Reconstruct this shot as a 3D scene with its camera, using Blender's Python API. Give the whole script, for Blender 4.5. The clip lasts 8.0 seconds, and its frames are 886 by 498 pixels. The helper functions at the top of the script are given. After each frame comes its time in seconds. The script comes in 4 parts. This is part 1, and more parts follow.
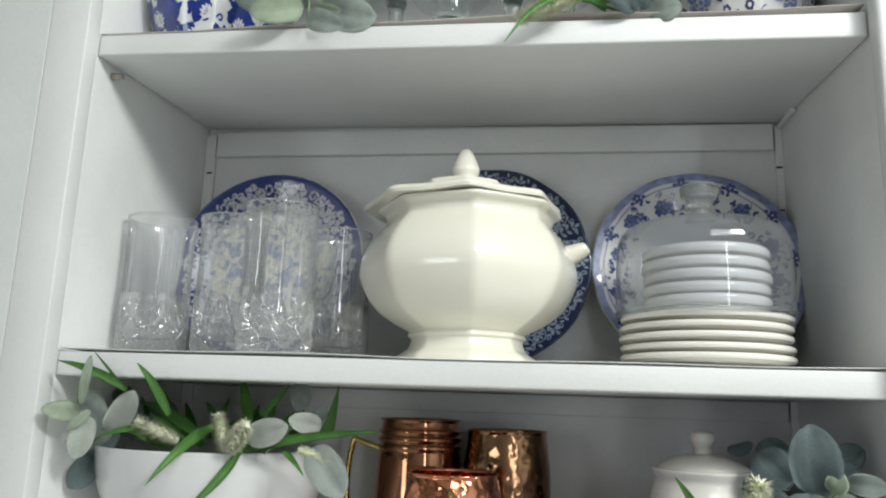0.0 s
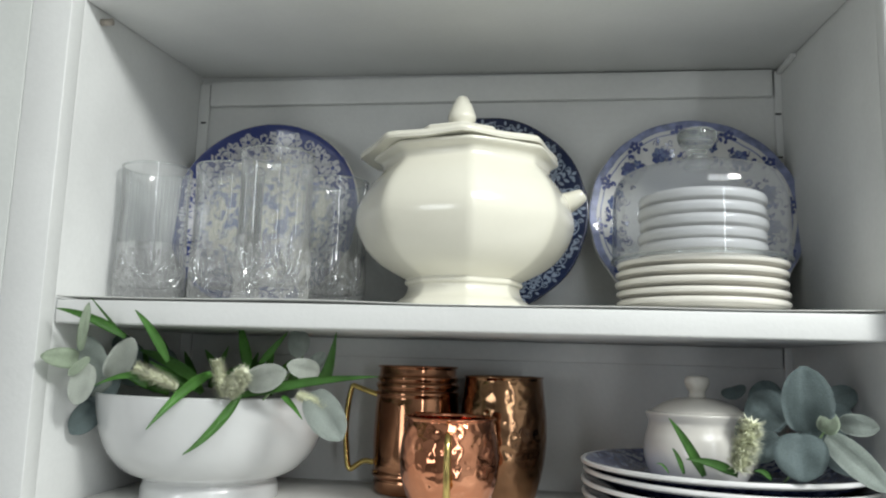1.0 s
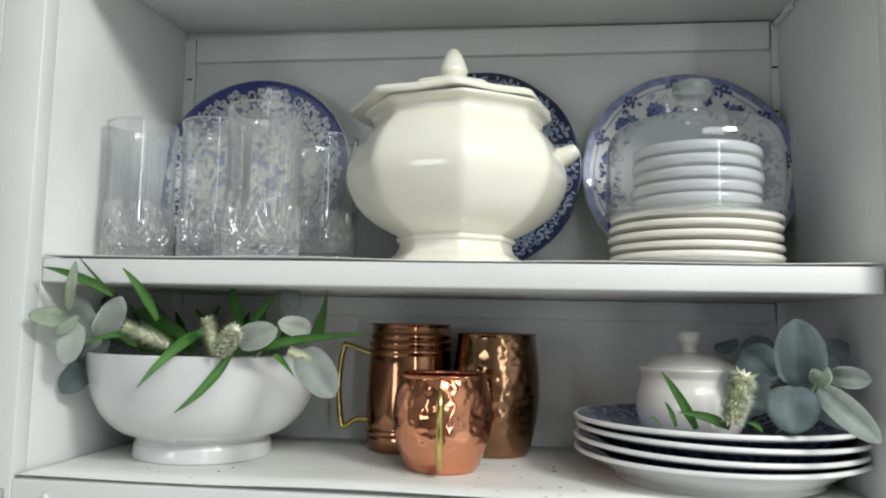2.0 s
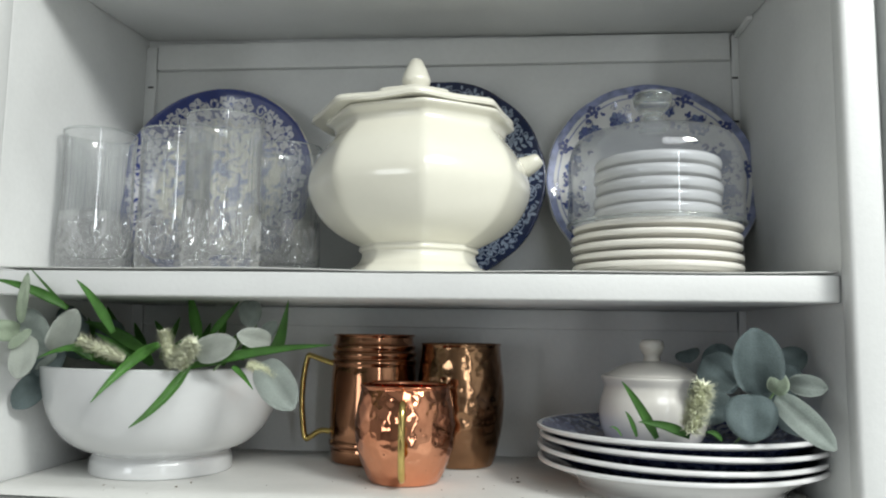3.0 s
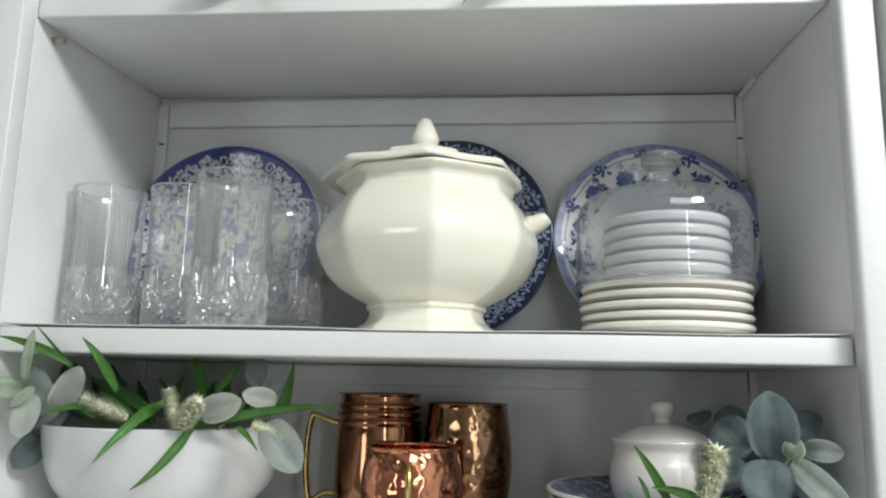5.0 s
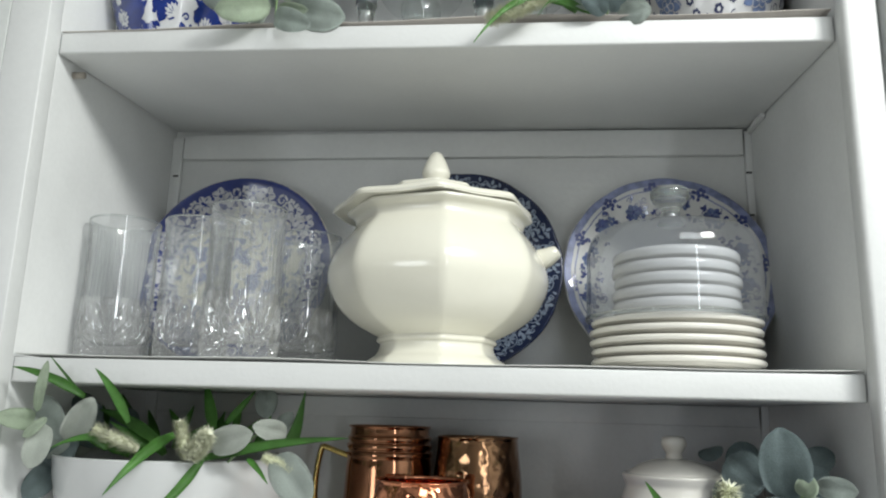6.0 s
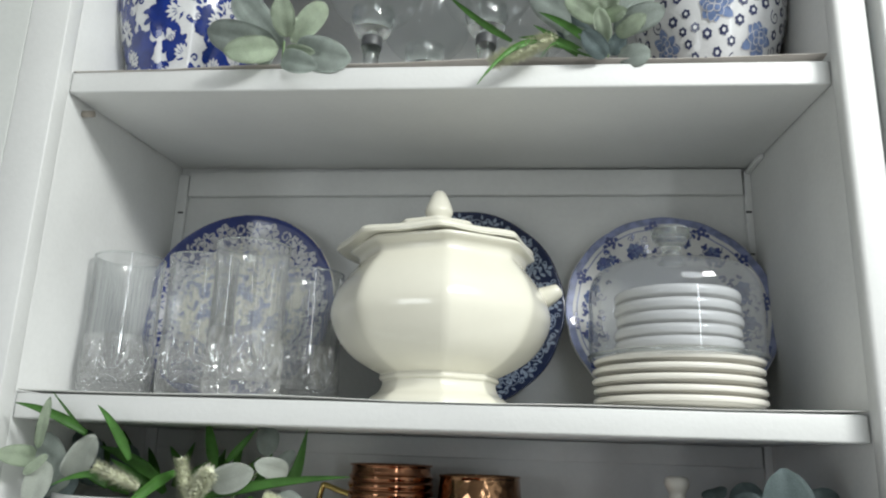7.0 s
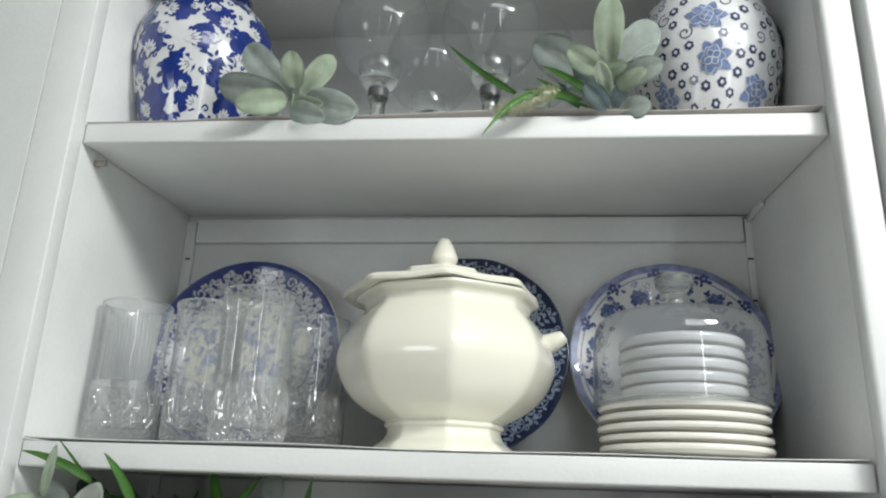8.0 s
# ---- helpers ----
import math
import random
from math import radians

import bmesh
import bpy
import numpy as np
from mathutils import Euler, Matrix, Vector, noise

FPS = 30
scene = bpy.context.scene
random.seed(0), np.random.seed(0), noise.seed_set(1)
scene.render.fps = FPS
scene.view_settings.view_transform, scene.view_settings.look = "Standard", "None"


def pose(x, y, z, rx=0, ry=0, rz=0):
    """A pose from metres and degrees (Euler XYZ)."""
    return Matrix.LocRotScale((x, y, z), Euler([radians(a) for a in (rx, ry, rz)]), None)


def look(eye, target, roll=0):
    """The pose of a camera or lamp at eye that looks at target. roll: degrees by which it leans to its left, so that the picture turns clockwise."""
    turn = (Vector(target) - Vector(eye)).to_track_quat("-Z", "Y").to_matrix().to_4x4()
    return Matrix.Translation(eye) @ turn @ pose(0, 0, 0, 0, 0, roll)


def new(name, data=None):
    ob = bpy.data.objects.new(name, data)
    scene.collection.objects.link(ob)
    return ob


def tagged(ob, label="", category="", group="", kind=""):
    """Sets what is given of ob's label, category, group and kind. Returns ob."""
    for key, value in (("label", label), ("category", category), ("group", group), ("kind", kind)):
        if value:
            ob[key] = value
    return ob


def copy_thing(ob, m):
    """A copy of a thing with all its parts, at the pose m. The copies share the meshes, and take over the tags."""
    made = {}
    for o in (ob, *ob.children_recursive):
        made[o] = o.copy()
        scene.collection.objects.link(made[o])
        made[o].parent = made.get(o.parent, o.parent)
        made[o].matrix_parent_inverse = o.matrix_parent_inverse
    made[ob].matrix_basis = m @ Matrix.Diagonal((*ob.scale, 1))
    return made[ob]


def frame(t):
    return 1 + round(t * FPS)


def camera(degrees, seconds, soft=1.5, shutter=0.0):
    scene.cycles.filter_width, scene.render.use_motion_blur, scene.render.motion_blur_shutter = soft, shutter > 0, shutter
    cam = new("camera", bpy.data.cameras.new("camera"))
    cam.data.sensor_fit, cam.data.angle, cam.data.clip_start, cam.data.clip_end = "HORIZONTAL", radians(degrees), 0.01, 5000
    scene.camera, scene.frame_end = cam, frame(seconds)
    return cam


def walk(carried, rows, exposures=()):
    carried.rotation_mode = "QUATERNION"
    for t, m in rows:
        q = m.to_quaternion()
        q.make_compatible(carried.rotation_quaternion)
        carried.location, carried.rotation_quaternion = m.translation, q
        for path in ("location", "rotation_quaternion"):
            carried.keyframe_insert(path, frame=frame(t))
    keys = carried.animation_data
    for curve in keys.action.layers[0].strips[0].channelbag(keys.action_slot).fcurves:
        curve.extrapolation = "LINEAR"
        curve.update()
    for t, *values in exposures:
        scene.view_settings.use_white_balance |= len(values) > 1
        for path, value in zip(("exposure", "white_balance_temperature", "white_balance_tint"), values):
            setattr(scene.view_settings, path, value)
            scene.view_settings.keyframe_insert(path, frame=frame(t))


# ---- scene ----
cam = camera(60.7, 8.0, soft=2.1)
PATH = [
    (0, (0.088, -0.659, 1.462), (-0.188, 1.282, 1.86), 1.9),
    (0.5, (0.088, -0.659, 1.457), (-0.184, 1.291, 1.808), 1.6),
    (1, (0.089, -0.656, 1.452), (-0.18, 1.305, 1.74), 1.6),
    (2.3, (0.091, -0.643, 1.446), (-0.144, 1.335, 1.632), 0.9),
    (2.5, (0.096, -0.641, 1.446), (-0.12, 1.338, 1.638), 0.8),
    (3, (0.101, -0.642, 1.449), (-0.084, 1.338, 1.663), 0.8),
    (3.5, (0.104, -0.64, 1.45), (-0.07, 1.337, 1.692), 0.8),
    (4, (0.101, -0.643, 1.453), (-0.074, 1.329, 1.735), 0.9),
    (4.5, (0.097, -0.641, 1.454), (-0.082, 1.325, 1.771), 1.0),
    (6, (0.093, -0.647, 1.458), (-0.12, 1.295, 1.883), 1.6),
    (6.5, (0.092, -0.653, 1.459), (-0.12, 1.28, 1.926), 1.8),
    (7, (0.091, -0.653, 1.459), (-0.123, 1.267, 1.975), 1.9),
    (7.5, (0.092, -0.657, 1.46), (-0.124, 1.246, 2.035), 2.1),
    (8, (0.089, -0.663, 1.461), (-0.131, 1.225, 2.085), 2.0),
]
walk(cam, [(t, look(eye, target, roll)) for t, eye, target, roll in PATH])

# world: dim even light inside the closed room
world = bpy.data.worlds.new("world")
scene.world = world
world.use_nodes = True
world.node_tree.nodes["Background"].inputs[0].default_value = (0.9, 0.95, 1.0, 1)
world.node_tree.nodes["Background"].inputs[1].default_value = 0.3


def area(name, at, target, sx, sy, watts, colour):
    lamp = bpy.data.lights.new(name, "AREA")
    lamp.shape, lamp.size, lamp.size_y, lamp.energy, lamp.color = "RECTANGLE", sx, sy, watts, colour
    ob = new(name, lamp)
    ob.matrix_world = look(at, target)
    return ob


area("ceiling_lamp", (1.10, -0.98, 2.40), (0.2, 0.1, 1.5), 0.40, 0.26, 20, (0.98, 1.0, 0.97))
# unseen wide area lamp, added as soft fill from above
area("ceiling_panel", (0.9, -2.0, 2.77), (0.9, -1.9, 0), 1.2, 1.0, 29, (0.94, 0.98, 1.0))
# unseen tall strip lamp, added for upright streaks in the glass and frontal fill
area("door_light", (1.45, -3.15, 1.65), (0.2, 0, 1.65), 0.12, 2.2, 10, (0.90, 0.96, 1.0))
area("window_light", (-1.75, -2.75, 1.38), (0.1, 0.1, 1.65), 0.60, 0.8, 8, (0.90, 0.96, 1.0))


# ---- materials ----
def material(name, colour, rough=0.5, metal=0.0, spot=0.04, spot_scale=6.0, grain=0.03, grain_scale=160.0, bump=0.02, coat=0.0, tint=None, random_hue=0.0):
    """A surface with variation at two scales, and fine relief."""
    m = bpy.data.materials.new(name)
    m.use_nodes = True
    nt = m.node_tree
    n, l = nt.nodes, nt.links
    p = n["Principled BSDF"]
    co = n.new("ShaderNodeTexCoord")
    big, fine = n.new("ShaderNodeTexNoise"), n.new("ShaderNodeTexNoise")
    big.inputs["Scale"].default_value, fine.inputs["Scale"].default_value = spot_scale, grain_scale
    big.inputs["Detail"].default_value = 5
    l.new(co.outputs["Object"], big.inputs["Vector"]), l.new(co.outputs["Object"], fine.inputs["Vector"])
    ramp = n.new("ShaderNodeValToRGB")
    dark = tint or tuple(c * (1 - 4 * spot) for c in colour)
    ramp.color_ramp.elements[0].color, ramp.color_ramp.elements[1].color = (*dark, 1), (*colour, 1)
    ramp.color_ramp.elements[0].position, ramp.color_ramp.elements[1].position = 0.3, 0.62
    l.new(big.outputs["Fac"], ramp.inputs["Fac"])
    mix = n.new("ShaderNodeMix")
    mix.data_type, mix.blend_type = "RGBA", "MULTIPLY"
    mix.inputs["Factor"].default_value = 1.0
    g = n.new("ShaderNodeMapRange")
    g.inputs["To Min"].default_value, g.inputs["To Max"].default_value = 1 - grain * 2, 1 + grain
    l.new(fine.outputs["Fac"], g.inputs["Value"])
    l.new(ramp.outputs["Color"], mix.inputs["A"]), l.new(g.outputs["Result"], mix.inputs["B"])
    out = mix.outputs["Result"]
    if random_hue:
        info, hsv, rng = n.new("ShaderNodeObjectInfo"), n.new("ShaderNodeHueSaturation"), n.new("ShaderNodeMapRange")
        rng.inputs["To Min"].default_value, rng.inputs["To Max"].default_value = 1 - random_hue, 1 + random_hue
        l.new(info.outputs["Random"], rng.inputs["Value"]), l.new(rng.outputs["Result"], hsv.inputs["Value"])
        l.new(out, hsv.inputs["Color"])
        out = hsv.outputs["Color"]
    l.new(out, p.inputs["Base Color"])
    p.inputs["Roughness"].default_value, p.inputs["Metallic"].default_value = rough, metal
    p.inputs["Coat Weight"].default_value = coat
    p.inputs["Coat Roughness"].default_value = 0.05
    if bump:
        b = n.new("ShaderNodeBump")
        b.inputs["Strength"].default_value, b.inputs["Distance"].default_value = bump * 10, 0.0006
        l.new(fine.outputs["Fac"], b.inputs["Height"]), l.new(b.outputs["Normal"], p.inputs["Normal"])
    return m


def hammered(name, colour, scale, depth, rough, stain):
    """Beaten metal: round dents, with a patina in patches."""
    m = material(name, colour, rough=rough, metal=1.0, spot=0.1, spot_scale=14, grain=0.04, grain_scale=90, bump=0, tint=stain)
    n, l = m.node_tree.nodes, m.node_tree.links
    co, v, b = n.new("ShaderNodeTexCoord"), n.new("ShaderNodeTexVoronoi"), n.new("ShaderNodeBump")
    v.feature = "SMOOTH_F1"
    v.inputs["Scale"].default_value = scale
    b.inputs["Strength"].default_value, b.inputs["Distance"].default_value = 1.0, depth
    l.new(co.outputs["Object"], v.inputs["Vector"]), l.new(v.outputs["Distance"], b.inputs["Height"])
    l.new(b.outputs["Normal"], n["Principled BSDF"].inputs["Normal"])
    return m


def clear_glass(name, through_share, tint=(0.97, 0.985, 0.98), relief=0.0, relief_scale=150):
    """Glass: part of the light goes straight through the thin wall, the rest is bent."""
    m = bpy.data.materials.new(name)
    m.use_nodes = True
    n, l = m.node_tree.nodes, m.node_tree.links
    n.remove(n["Principled BSDF"])
    glass, clear, mix = n.new("ShaderNodeBsdfGlass"), n.new("ShaderNodeBsdfTransparent"), n.new("ShaderNodeMixShader")
    glass.inputs["Color"].default_value, clear.inputs["Color"].default_value = (*tint, 1), (*tint, 1)
    glass.inputs["IOR"].default_value, glass.inputs["Roughness"].default_value = 1.5, 0.0
    mix.inputs["Fac"].default_value = through_share
    l.new(glass.outputs[0], mix.inputs[1]), l.new(clear.outputs[0], mix.inputs[2])
    l.new(mix.outputs[0], n["Material Output"].inputs["Surface"])
    if relief:
        co, t, b = n.new("ShaderNodeTexCoord"), n.new("ShaderNodeTexNoise"), n.new("ShaderNodeBump")
        t.inputs["Scale"].default_value = relief_scale
        b.inputs["Strength"].default_value, b.inputs["Distance"].default_value = 1.0, relief
        l.new(co.outputs["Object"], t.inputs["Vector"]), l.new(t.outputs["Fac"], b.inputs["Height"])
        l.new(b.outputs["Normal"], glass.inputs["Normal"])
    return m


def thin_glass(name, tint, face=0.05, edge=0.6, rough=0.03, haze_share=0.02, wobble=0.0, wobble_scale=60):
    """A thin blown wall: clear, with a mirror gloss that grows towards the edge."""
    m = bpy.data.materials.new(name)
    m.use_nodes = True
    n, l = m.node_tree.nodes, m.node_tree.links
    n.remove(n["Principled BSDF"])
    gloss, clear, mix, f = n.new("ShaderNodeBsdfGlossy"), n.new("ShaderNodeBsdfTransparent"), n.new("ShaderNodeMixShader"), n.new("ShaderNodeLayerWeight")
    clear.inputs["Color"].default_value = (*tint, 1)
    gloss.inputs["Roughness"].default_value, f.inputs["Blend"].default_value = rough, 0.5
    power, scale = n.new("ShaderNodeMath"), n.new("ShaderNodeMath")
    power.operation, scale.operation = "POWER", "MULTIPLY_ADD"
    power.inputs[1].default_value, scale.inputs[1].default_value, scale.inputs[2].default_value = 3.5, edge, face
    l.new(f.outputs["Facing"], power.inputs[0]), l.new(power.outputs[0], scale.inputs[0]), l.new(scale.outputs[0], mix.inputs["Fac"])
    l.new(clear.outputs[0], mix.inputs[1]), l.new(gloss.outputs[0], mix.inputs[2])
    if wobble:
        co, t, bump = n.new("ShaderNodeTexCoord"), n.new("ShaderNodeTexNoise"), n.new("ShaderNodeBump")
        t.inputs["Scale"].default_value, t.inputs["Detail"].default_value = wobble_scale, 1.0
        bump.inputs["Strength"].default_value, bump.inputs["Distance"].default_value = 1.0, wobble
        l.new(co.outputs["Object"], t.inputs["Vector"]), l.new(t.outputs["Fac"], bump.inputs["Height"]), l.new(bump.outputs["Normal"], gloss.inputs["Normal"])
    # pale diffuse share, painted in for haze and bright reflections in the glass
    haze, haze_mix = n.new("ShaderNodeBsdfDiffuse"), n.new("ShaderNodeMixShader")
    haze.inputs["Color"].default_value, haze_mix.inputs["Fac"].default_value = (0.8, 0.81, 0.82, 1), haze_share
    l.new(mix.outputs[0], haze_mix.inputs[1]), l.new(haze.outputs[0], haze_mix.inputs[2])
    l.new(haze_mix.outputs[0], n["Material Output"].inputs["Surface"])
    return m


def transfer_print(name, ground, ink, scale, low, high, warp, wash=None):
    """Glazed pottery with a printed leafy pattern: ink in curling patches on a ground."""
    m = material(name, ground, rough=0.12, spot=0.02, spot_scale=9, grain=0.01, bump=0, coat=0.6)
    n, l = m.node_tree.nodes, m.node_tree.links
    p = n["Principled BSDF"]
    base = p.inputs["Base Color"].links[0].from_socket
    co, w, t, ramp, mix = n.new("ShaderNodeTexCoord"), n.new("ShaderNodeTexNoise"), n.new("ShaderNodeTexNoise"), n.new("ShaderNodeValToRGB"), n.new("ShaderNodeMix")
    mix.data_type = "RGBA"
    w.inputs["Scale"].default_value, t.inputs["Scale"].default_value = scale * 2.2, scale
    t.inputs["Detail"].default_value, t.inputs["Roughness"].default_value = 3.0, 0.6
    t.inputs["Distortion"].default_value = warp
    add = n.new("ShaderNodeVectorMath")
    add.operation = "MULTIPLY_ADD"
    add.inputs[1].default_value = (0.25 / scale,) * 3
    l.new(co.outputs["Object"], w.inputs["Vector"]), l.new(w.outputs["Color"], add.inputs[0]), l.new(co.outputs["Object"], add.inputs[2])
    l.new(add.outputs[0], t.inputs["Vector"]), l.new(t.outputs["Fac"], ramp.inputs["Fac"])
    ramp.color_ramp.elements[0].position, ramp.color_ramp.elements[1].position = low, high
    ramp.color_ramp.elements[0].color, ramp.color_ramp.elements[1].color = (0, 0, 0, 1), (1, 1, 1, 1)
    mix.inputs["B"].default_value = (*ink, 1)
    l.new(ramp.outputs["Color"], mix.inputs["Factor"]), l.new(base, mix.inputs["A"]), l.new(mix.outputs["Result"], p.inputs["Base Color"])
    return m


PAINT = material("white_cabinet_paint", (0.74, 0.75, 0.74), rough=0.42, spot=0.025, spot_scale=5, grain=0.02, grain_scale=220, bump=0.03)
PAINT_IN = material("white_interior_paint", (0.785, 0.795, 0.785), rough=0.55, spot=0.03, spot_scale=7, grain=0.025, grain_scale=180, bump=0.04)
LINER_OLD = material("old_shelf_paper", (0.52, 0.48, 0.44), rough=0.7, spot=0.05, spot_scale=20, grain=0.03, bump=0.02)
LINER = material("shelf_paper", (0.78, 0.78, 0.75), rough=0.6, spot=0.03, spot_scale=11, grain=0.02, bump=0.02)
SMOKE = material("dark_glass_ring", (0.085, 0.09, 0.095), rough=0.35, coat=0.15)
SLOT_SHADE = material("dark_slot_shade", (0.05, 0.05, 0.05), rough=0.9)
BROWN = material("brown_plastic_pin", (0.40, 0.36, 0.31), rough=0.5)
CRUMB = material("brown_crumb", (0.20, 0.16, 0.12), rough=0.9)
STEEL = material("dull_steel", (0.55, 0.55, 0.55), rough=0.35, metal=1.0)
BOUNCE_CUT = material("bounce_cut_wall", (0.30, 0.29, 0.28), rough=0.8, spot_scale=2)
WALLS = material("room_wall_paint", (0.80, 0.81, 0.79), rough=0.8, spot_scale=2)
BOUNCE_FLOOR = material("pale_bounce_floor", (0.76, 0.75, 0.72), rough=0.5, spot_scale=3)
CREAM = material("cream_glaze", (0.81, 0.79, 0.68), rough=0.16, spot=0.012, spot_scale=8, grain=0.008, bump=0.004, coat=0.5)
WHITE = material("white_glaze", (0.80, 0.80, 0.795), rough=0.14, spot=0.012, spot_scale=8, grain=0.008, bump=0.004, coat=0.5)
WARM = material("warm_white_glaze", (0.80, 0.775, 0.71), rough=0.2, spot=0.02, spot_scale=14, grain=0.015, bump=0.004, coat=0.4)
PLAINWHITE = material("soft_white_glaze", (0.70, 0.70, 0.69), rough=0.5, spot=0.02, spot_scale=12, grain=0.015, bump=0.004)
BOWLWHITE = material("cool_white_glaze", (0.67, 0.68, 0.68), rough=0.15, spot=0.015, spot_scale=8, grain=0.01, bump=0.004, coat=0.5)
SOFT = material("soft_warm_white_glaze", (0.76, 0.75, 0.725), rough=0.16, spot=0.015, spot_scale=10, grain=0.01, bump=0.004, coat=0.4)
# the white cabinet paint, darkened to stand in for weaker light at the left
SIDEPAINT = material("dimmed_cabinet_paint", (0.62, 0.64, 0.62), rough=0.45, spot=0.04, spot_scale=4, grain=0.025, grain_scale=200, bump=0.03)
NAVY = material("navy_glaze", (0.035, 0.055, 0.22), rough=0.14, spot=0.05, spot_scale=30, grain=0.03, bump=0, coat=0.5)
DEEP = material("deep_navy_glaze", (0.016, 0.026, 0.075), rough=0.16, spot=0.06, spot_scale=40, grain=0.03, bump=0, coat=0.5)
PRINT = material("white_printed_motif", (0.62, 0.62, 0.66), rough=0.16, spot=0.08, spot_scale=160, grain=0.08, grain_scale=500, bump=0, coat=0.5)
PALEBLUE = material("pale_blue_motif", (0.34, 0.41, 0.53), rough=0.16, spot=0.1, spot_scale=150, grain=0.05, bump=0, coat=0.5)
INK = material("blue_ink_motif", (0.05, 0.075, 0.26), rough=0.16, spot=0.1, spot_scale=140, grain=0.06, bump=0, coat=0.5)
MIDBLUE = material("washed_blue_motif", (0.16, 0.22, 0.42), rough=0.14, spot=0.12, spot_scale=90, grain=0.05, bump=0, coat=0.5)
CRACKLE = material("crackled_grey_white_glaze", (0.66, 0.67, 0.68), rough=0.2, spot=0.03, spot_scale=30, grain=0.05, grain_scale=400, bump=0.01, coat=0.4)
PETALBLUE = material("soft_blue_petal", (0.17, 0.24, 0.43), rough=0.2, spot=0.12, spot_scale=120, grain=0.08, grain_scale=400, bump=0, coat=0.4)
DUSK = material("dusky_ring_ink", (0.055, 0.065, 0.14), rough=0.2, spot=0.1, spot_scale=120, grain=0.06, bump=0, coat=0.4)
EDGE = material("periwinkle_edge", (0.25, 0.29, 0.50), rough=0.4, spot=0.14, spot_scale=90, grain=0.05, bump=0)
CENTRE = transfer_print("cream_scene_print", (0.72, 0.69, 0.58), (0.22, 0.25, 0.42), 60, 0.47, 0.60, 1.4)
CALICO = transfer_print("blue_calico_print", (0.05, 0.07, 0.20), (0.42, 0.47, 0.58), 70, 0.5, 0.58, 1.5)
COBALT = transfer_print("cobalt_leaf_print", (0.78, 0.79, 0.80), (0.018, 0.04, 0.30), 24, 0.475, 0.50, 1.6)
COBALTINK = material("cobalt_ink", (0.012, 0.036, 0.23), rough=0.12, spot=0.1, spot_scale=60, grain=0.08, grain_scale=300, bump=0, coat=0.6)
COPPER = hammered("hammered_copper", (0.80, 0.37, 0.22), 115, 0.0016, 0.10, (0.66, 0.26, 0.14))
BRONZE = hammered("antique_bronze_copper", (0.42, 0.24, 0.13), 95, 0.0016, 0.15, (0.22, 0.12, 0.07))
BRIGHT = material("smooth_antique_copper", (0.52, 0.26, 0.15), rough=0.10, metal=1.0, spot=0.09, spot_scale=16, grain=0.03, bump=0.006, tint=(0.28, 0.13, 0.07))
BRASS = material("brass_handle", (0.72, 0.55, 0.20), rough=0.2, metal=1.0, spot=0.06, spot_scale=40, bump=0.01)
CRYSTAL = thin_glass("fluted_crystal", (0.965, 0.97, 0.97), 0.06, 0.9, 0.04, 0.085)
CUTGLASS = thin_glass("cut_crystal", (0.975, 0.98, 0.98), 0.22, 0.8, 0.03, 0.09)
BLOWN = thin_glass("thin_blown_glass", (0.955, 0.965, 0.965), 0.045, 0.6, 0.02, 0.035, 0.002, 30)
DOMEGLASS = thin_glass("cloche_glass", (0.83, 0.85, 0.88), 0.06, 0.9, 0.04, 0.05)
SOLIDGLASS = clear_glass("solid_glass", 0.15)
LEAF = {
    "sage": material("sage_leaf", (0.50, 0.565, 0.525), rough=0.75, spot=0.05, spot_scale=60, grain=0.12, grain_scale=900, bump=0.06, random_hue=0.14),
    "pale": material("pale_green_leaf", (0.53, 0.62, 0.48), rough=0.75, spot=0.06, spot_scale=60, grain=0.1, grain_scale=900, bump=0.06, random_hue=0.12),
    "white": material("whitened_leaf", (0.62, 0.66, 0.60), rough=0.75, spot=0.04, spot_scale=50, grain=0.08, grain_scale=900, bump=0.05, random_hue=0.08),
    "grey": material("grey_green_leaf", (0.24, 0.31, 0.315), rough=0.7, spot=0.06, spot_scale=55, grain=0.14, grain_scale=800, bump=0.06, random_hue=0.16),
    "sheer": material("sheer_grey_leaf", (0.50, 0.56, 0.52), rough=0.7, spot=0.04, spot_scale=50, grain=0.08, grain_scale=800, bump=0.05),
    "grass": material("grass_blade", (0.13, 0.34, 0.07), rough=0.4, spot=0.09, spot_scale=40, grain=0.08, grain_scale=400, bump=0.02, random_hue=0.3),
    "seed": material("cream_seed_head", (0.86, 0.88, 0.68), rough=0.85, spot=0.07, spot_scale=120, grain=0.1, grain_scale=600, bump=0.0, random_hue=0.1),
    "stem": material("green_stem", (0.22, 0.33, 0.16), rough=0.6),
}


# ---- builders ----
def thing(name, at=(0, 0, 0), label="", category="", group="", kind=""):
    ob = new(name)
    ob.matrix_world = Matrix.Translation(at)
    return tagged(ob, label, category, group, kind)


def part(name, bm, mat, parent=None, label="", smooth=True):
    """Links a bmesh as one mesh object, under a thing or a part."""
    bmesh.ops.recalc_face_normals(bm, faces=bm.faces)
    me = bpy.data.meshes.new(name)
    bm.to_mesh(me)
    bm.free()
    for f in me.polygons:
        f.use_smooth = smooth
    me.materials.append(mat)
    ob = new(name, me)
    if parent:
        ob.parent = parent
    return tagged(ob, label)


def sharp(ob, angle=35):
    ob.data.set_sharp_from_angle(angle=radians(angle))
    return ob


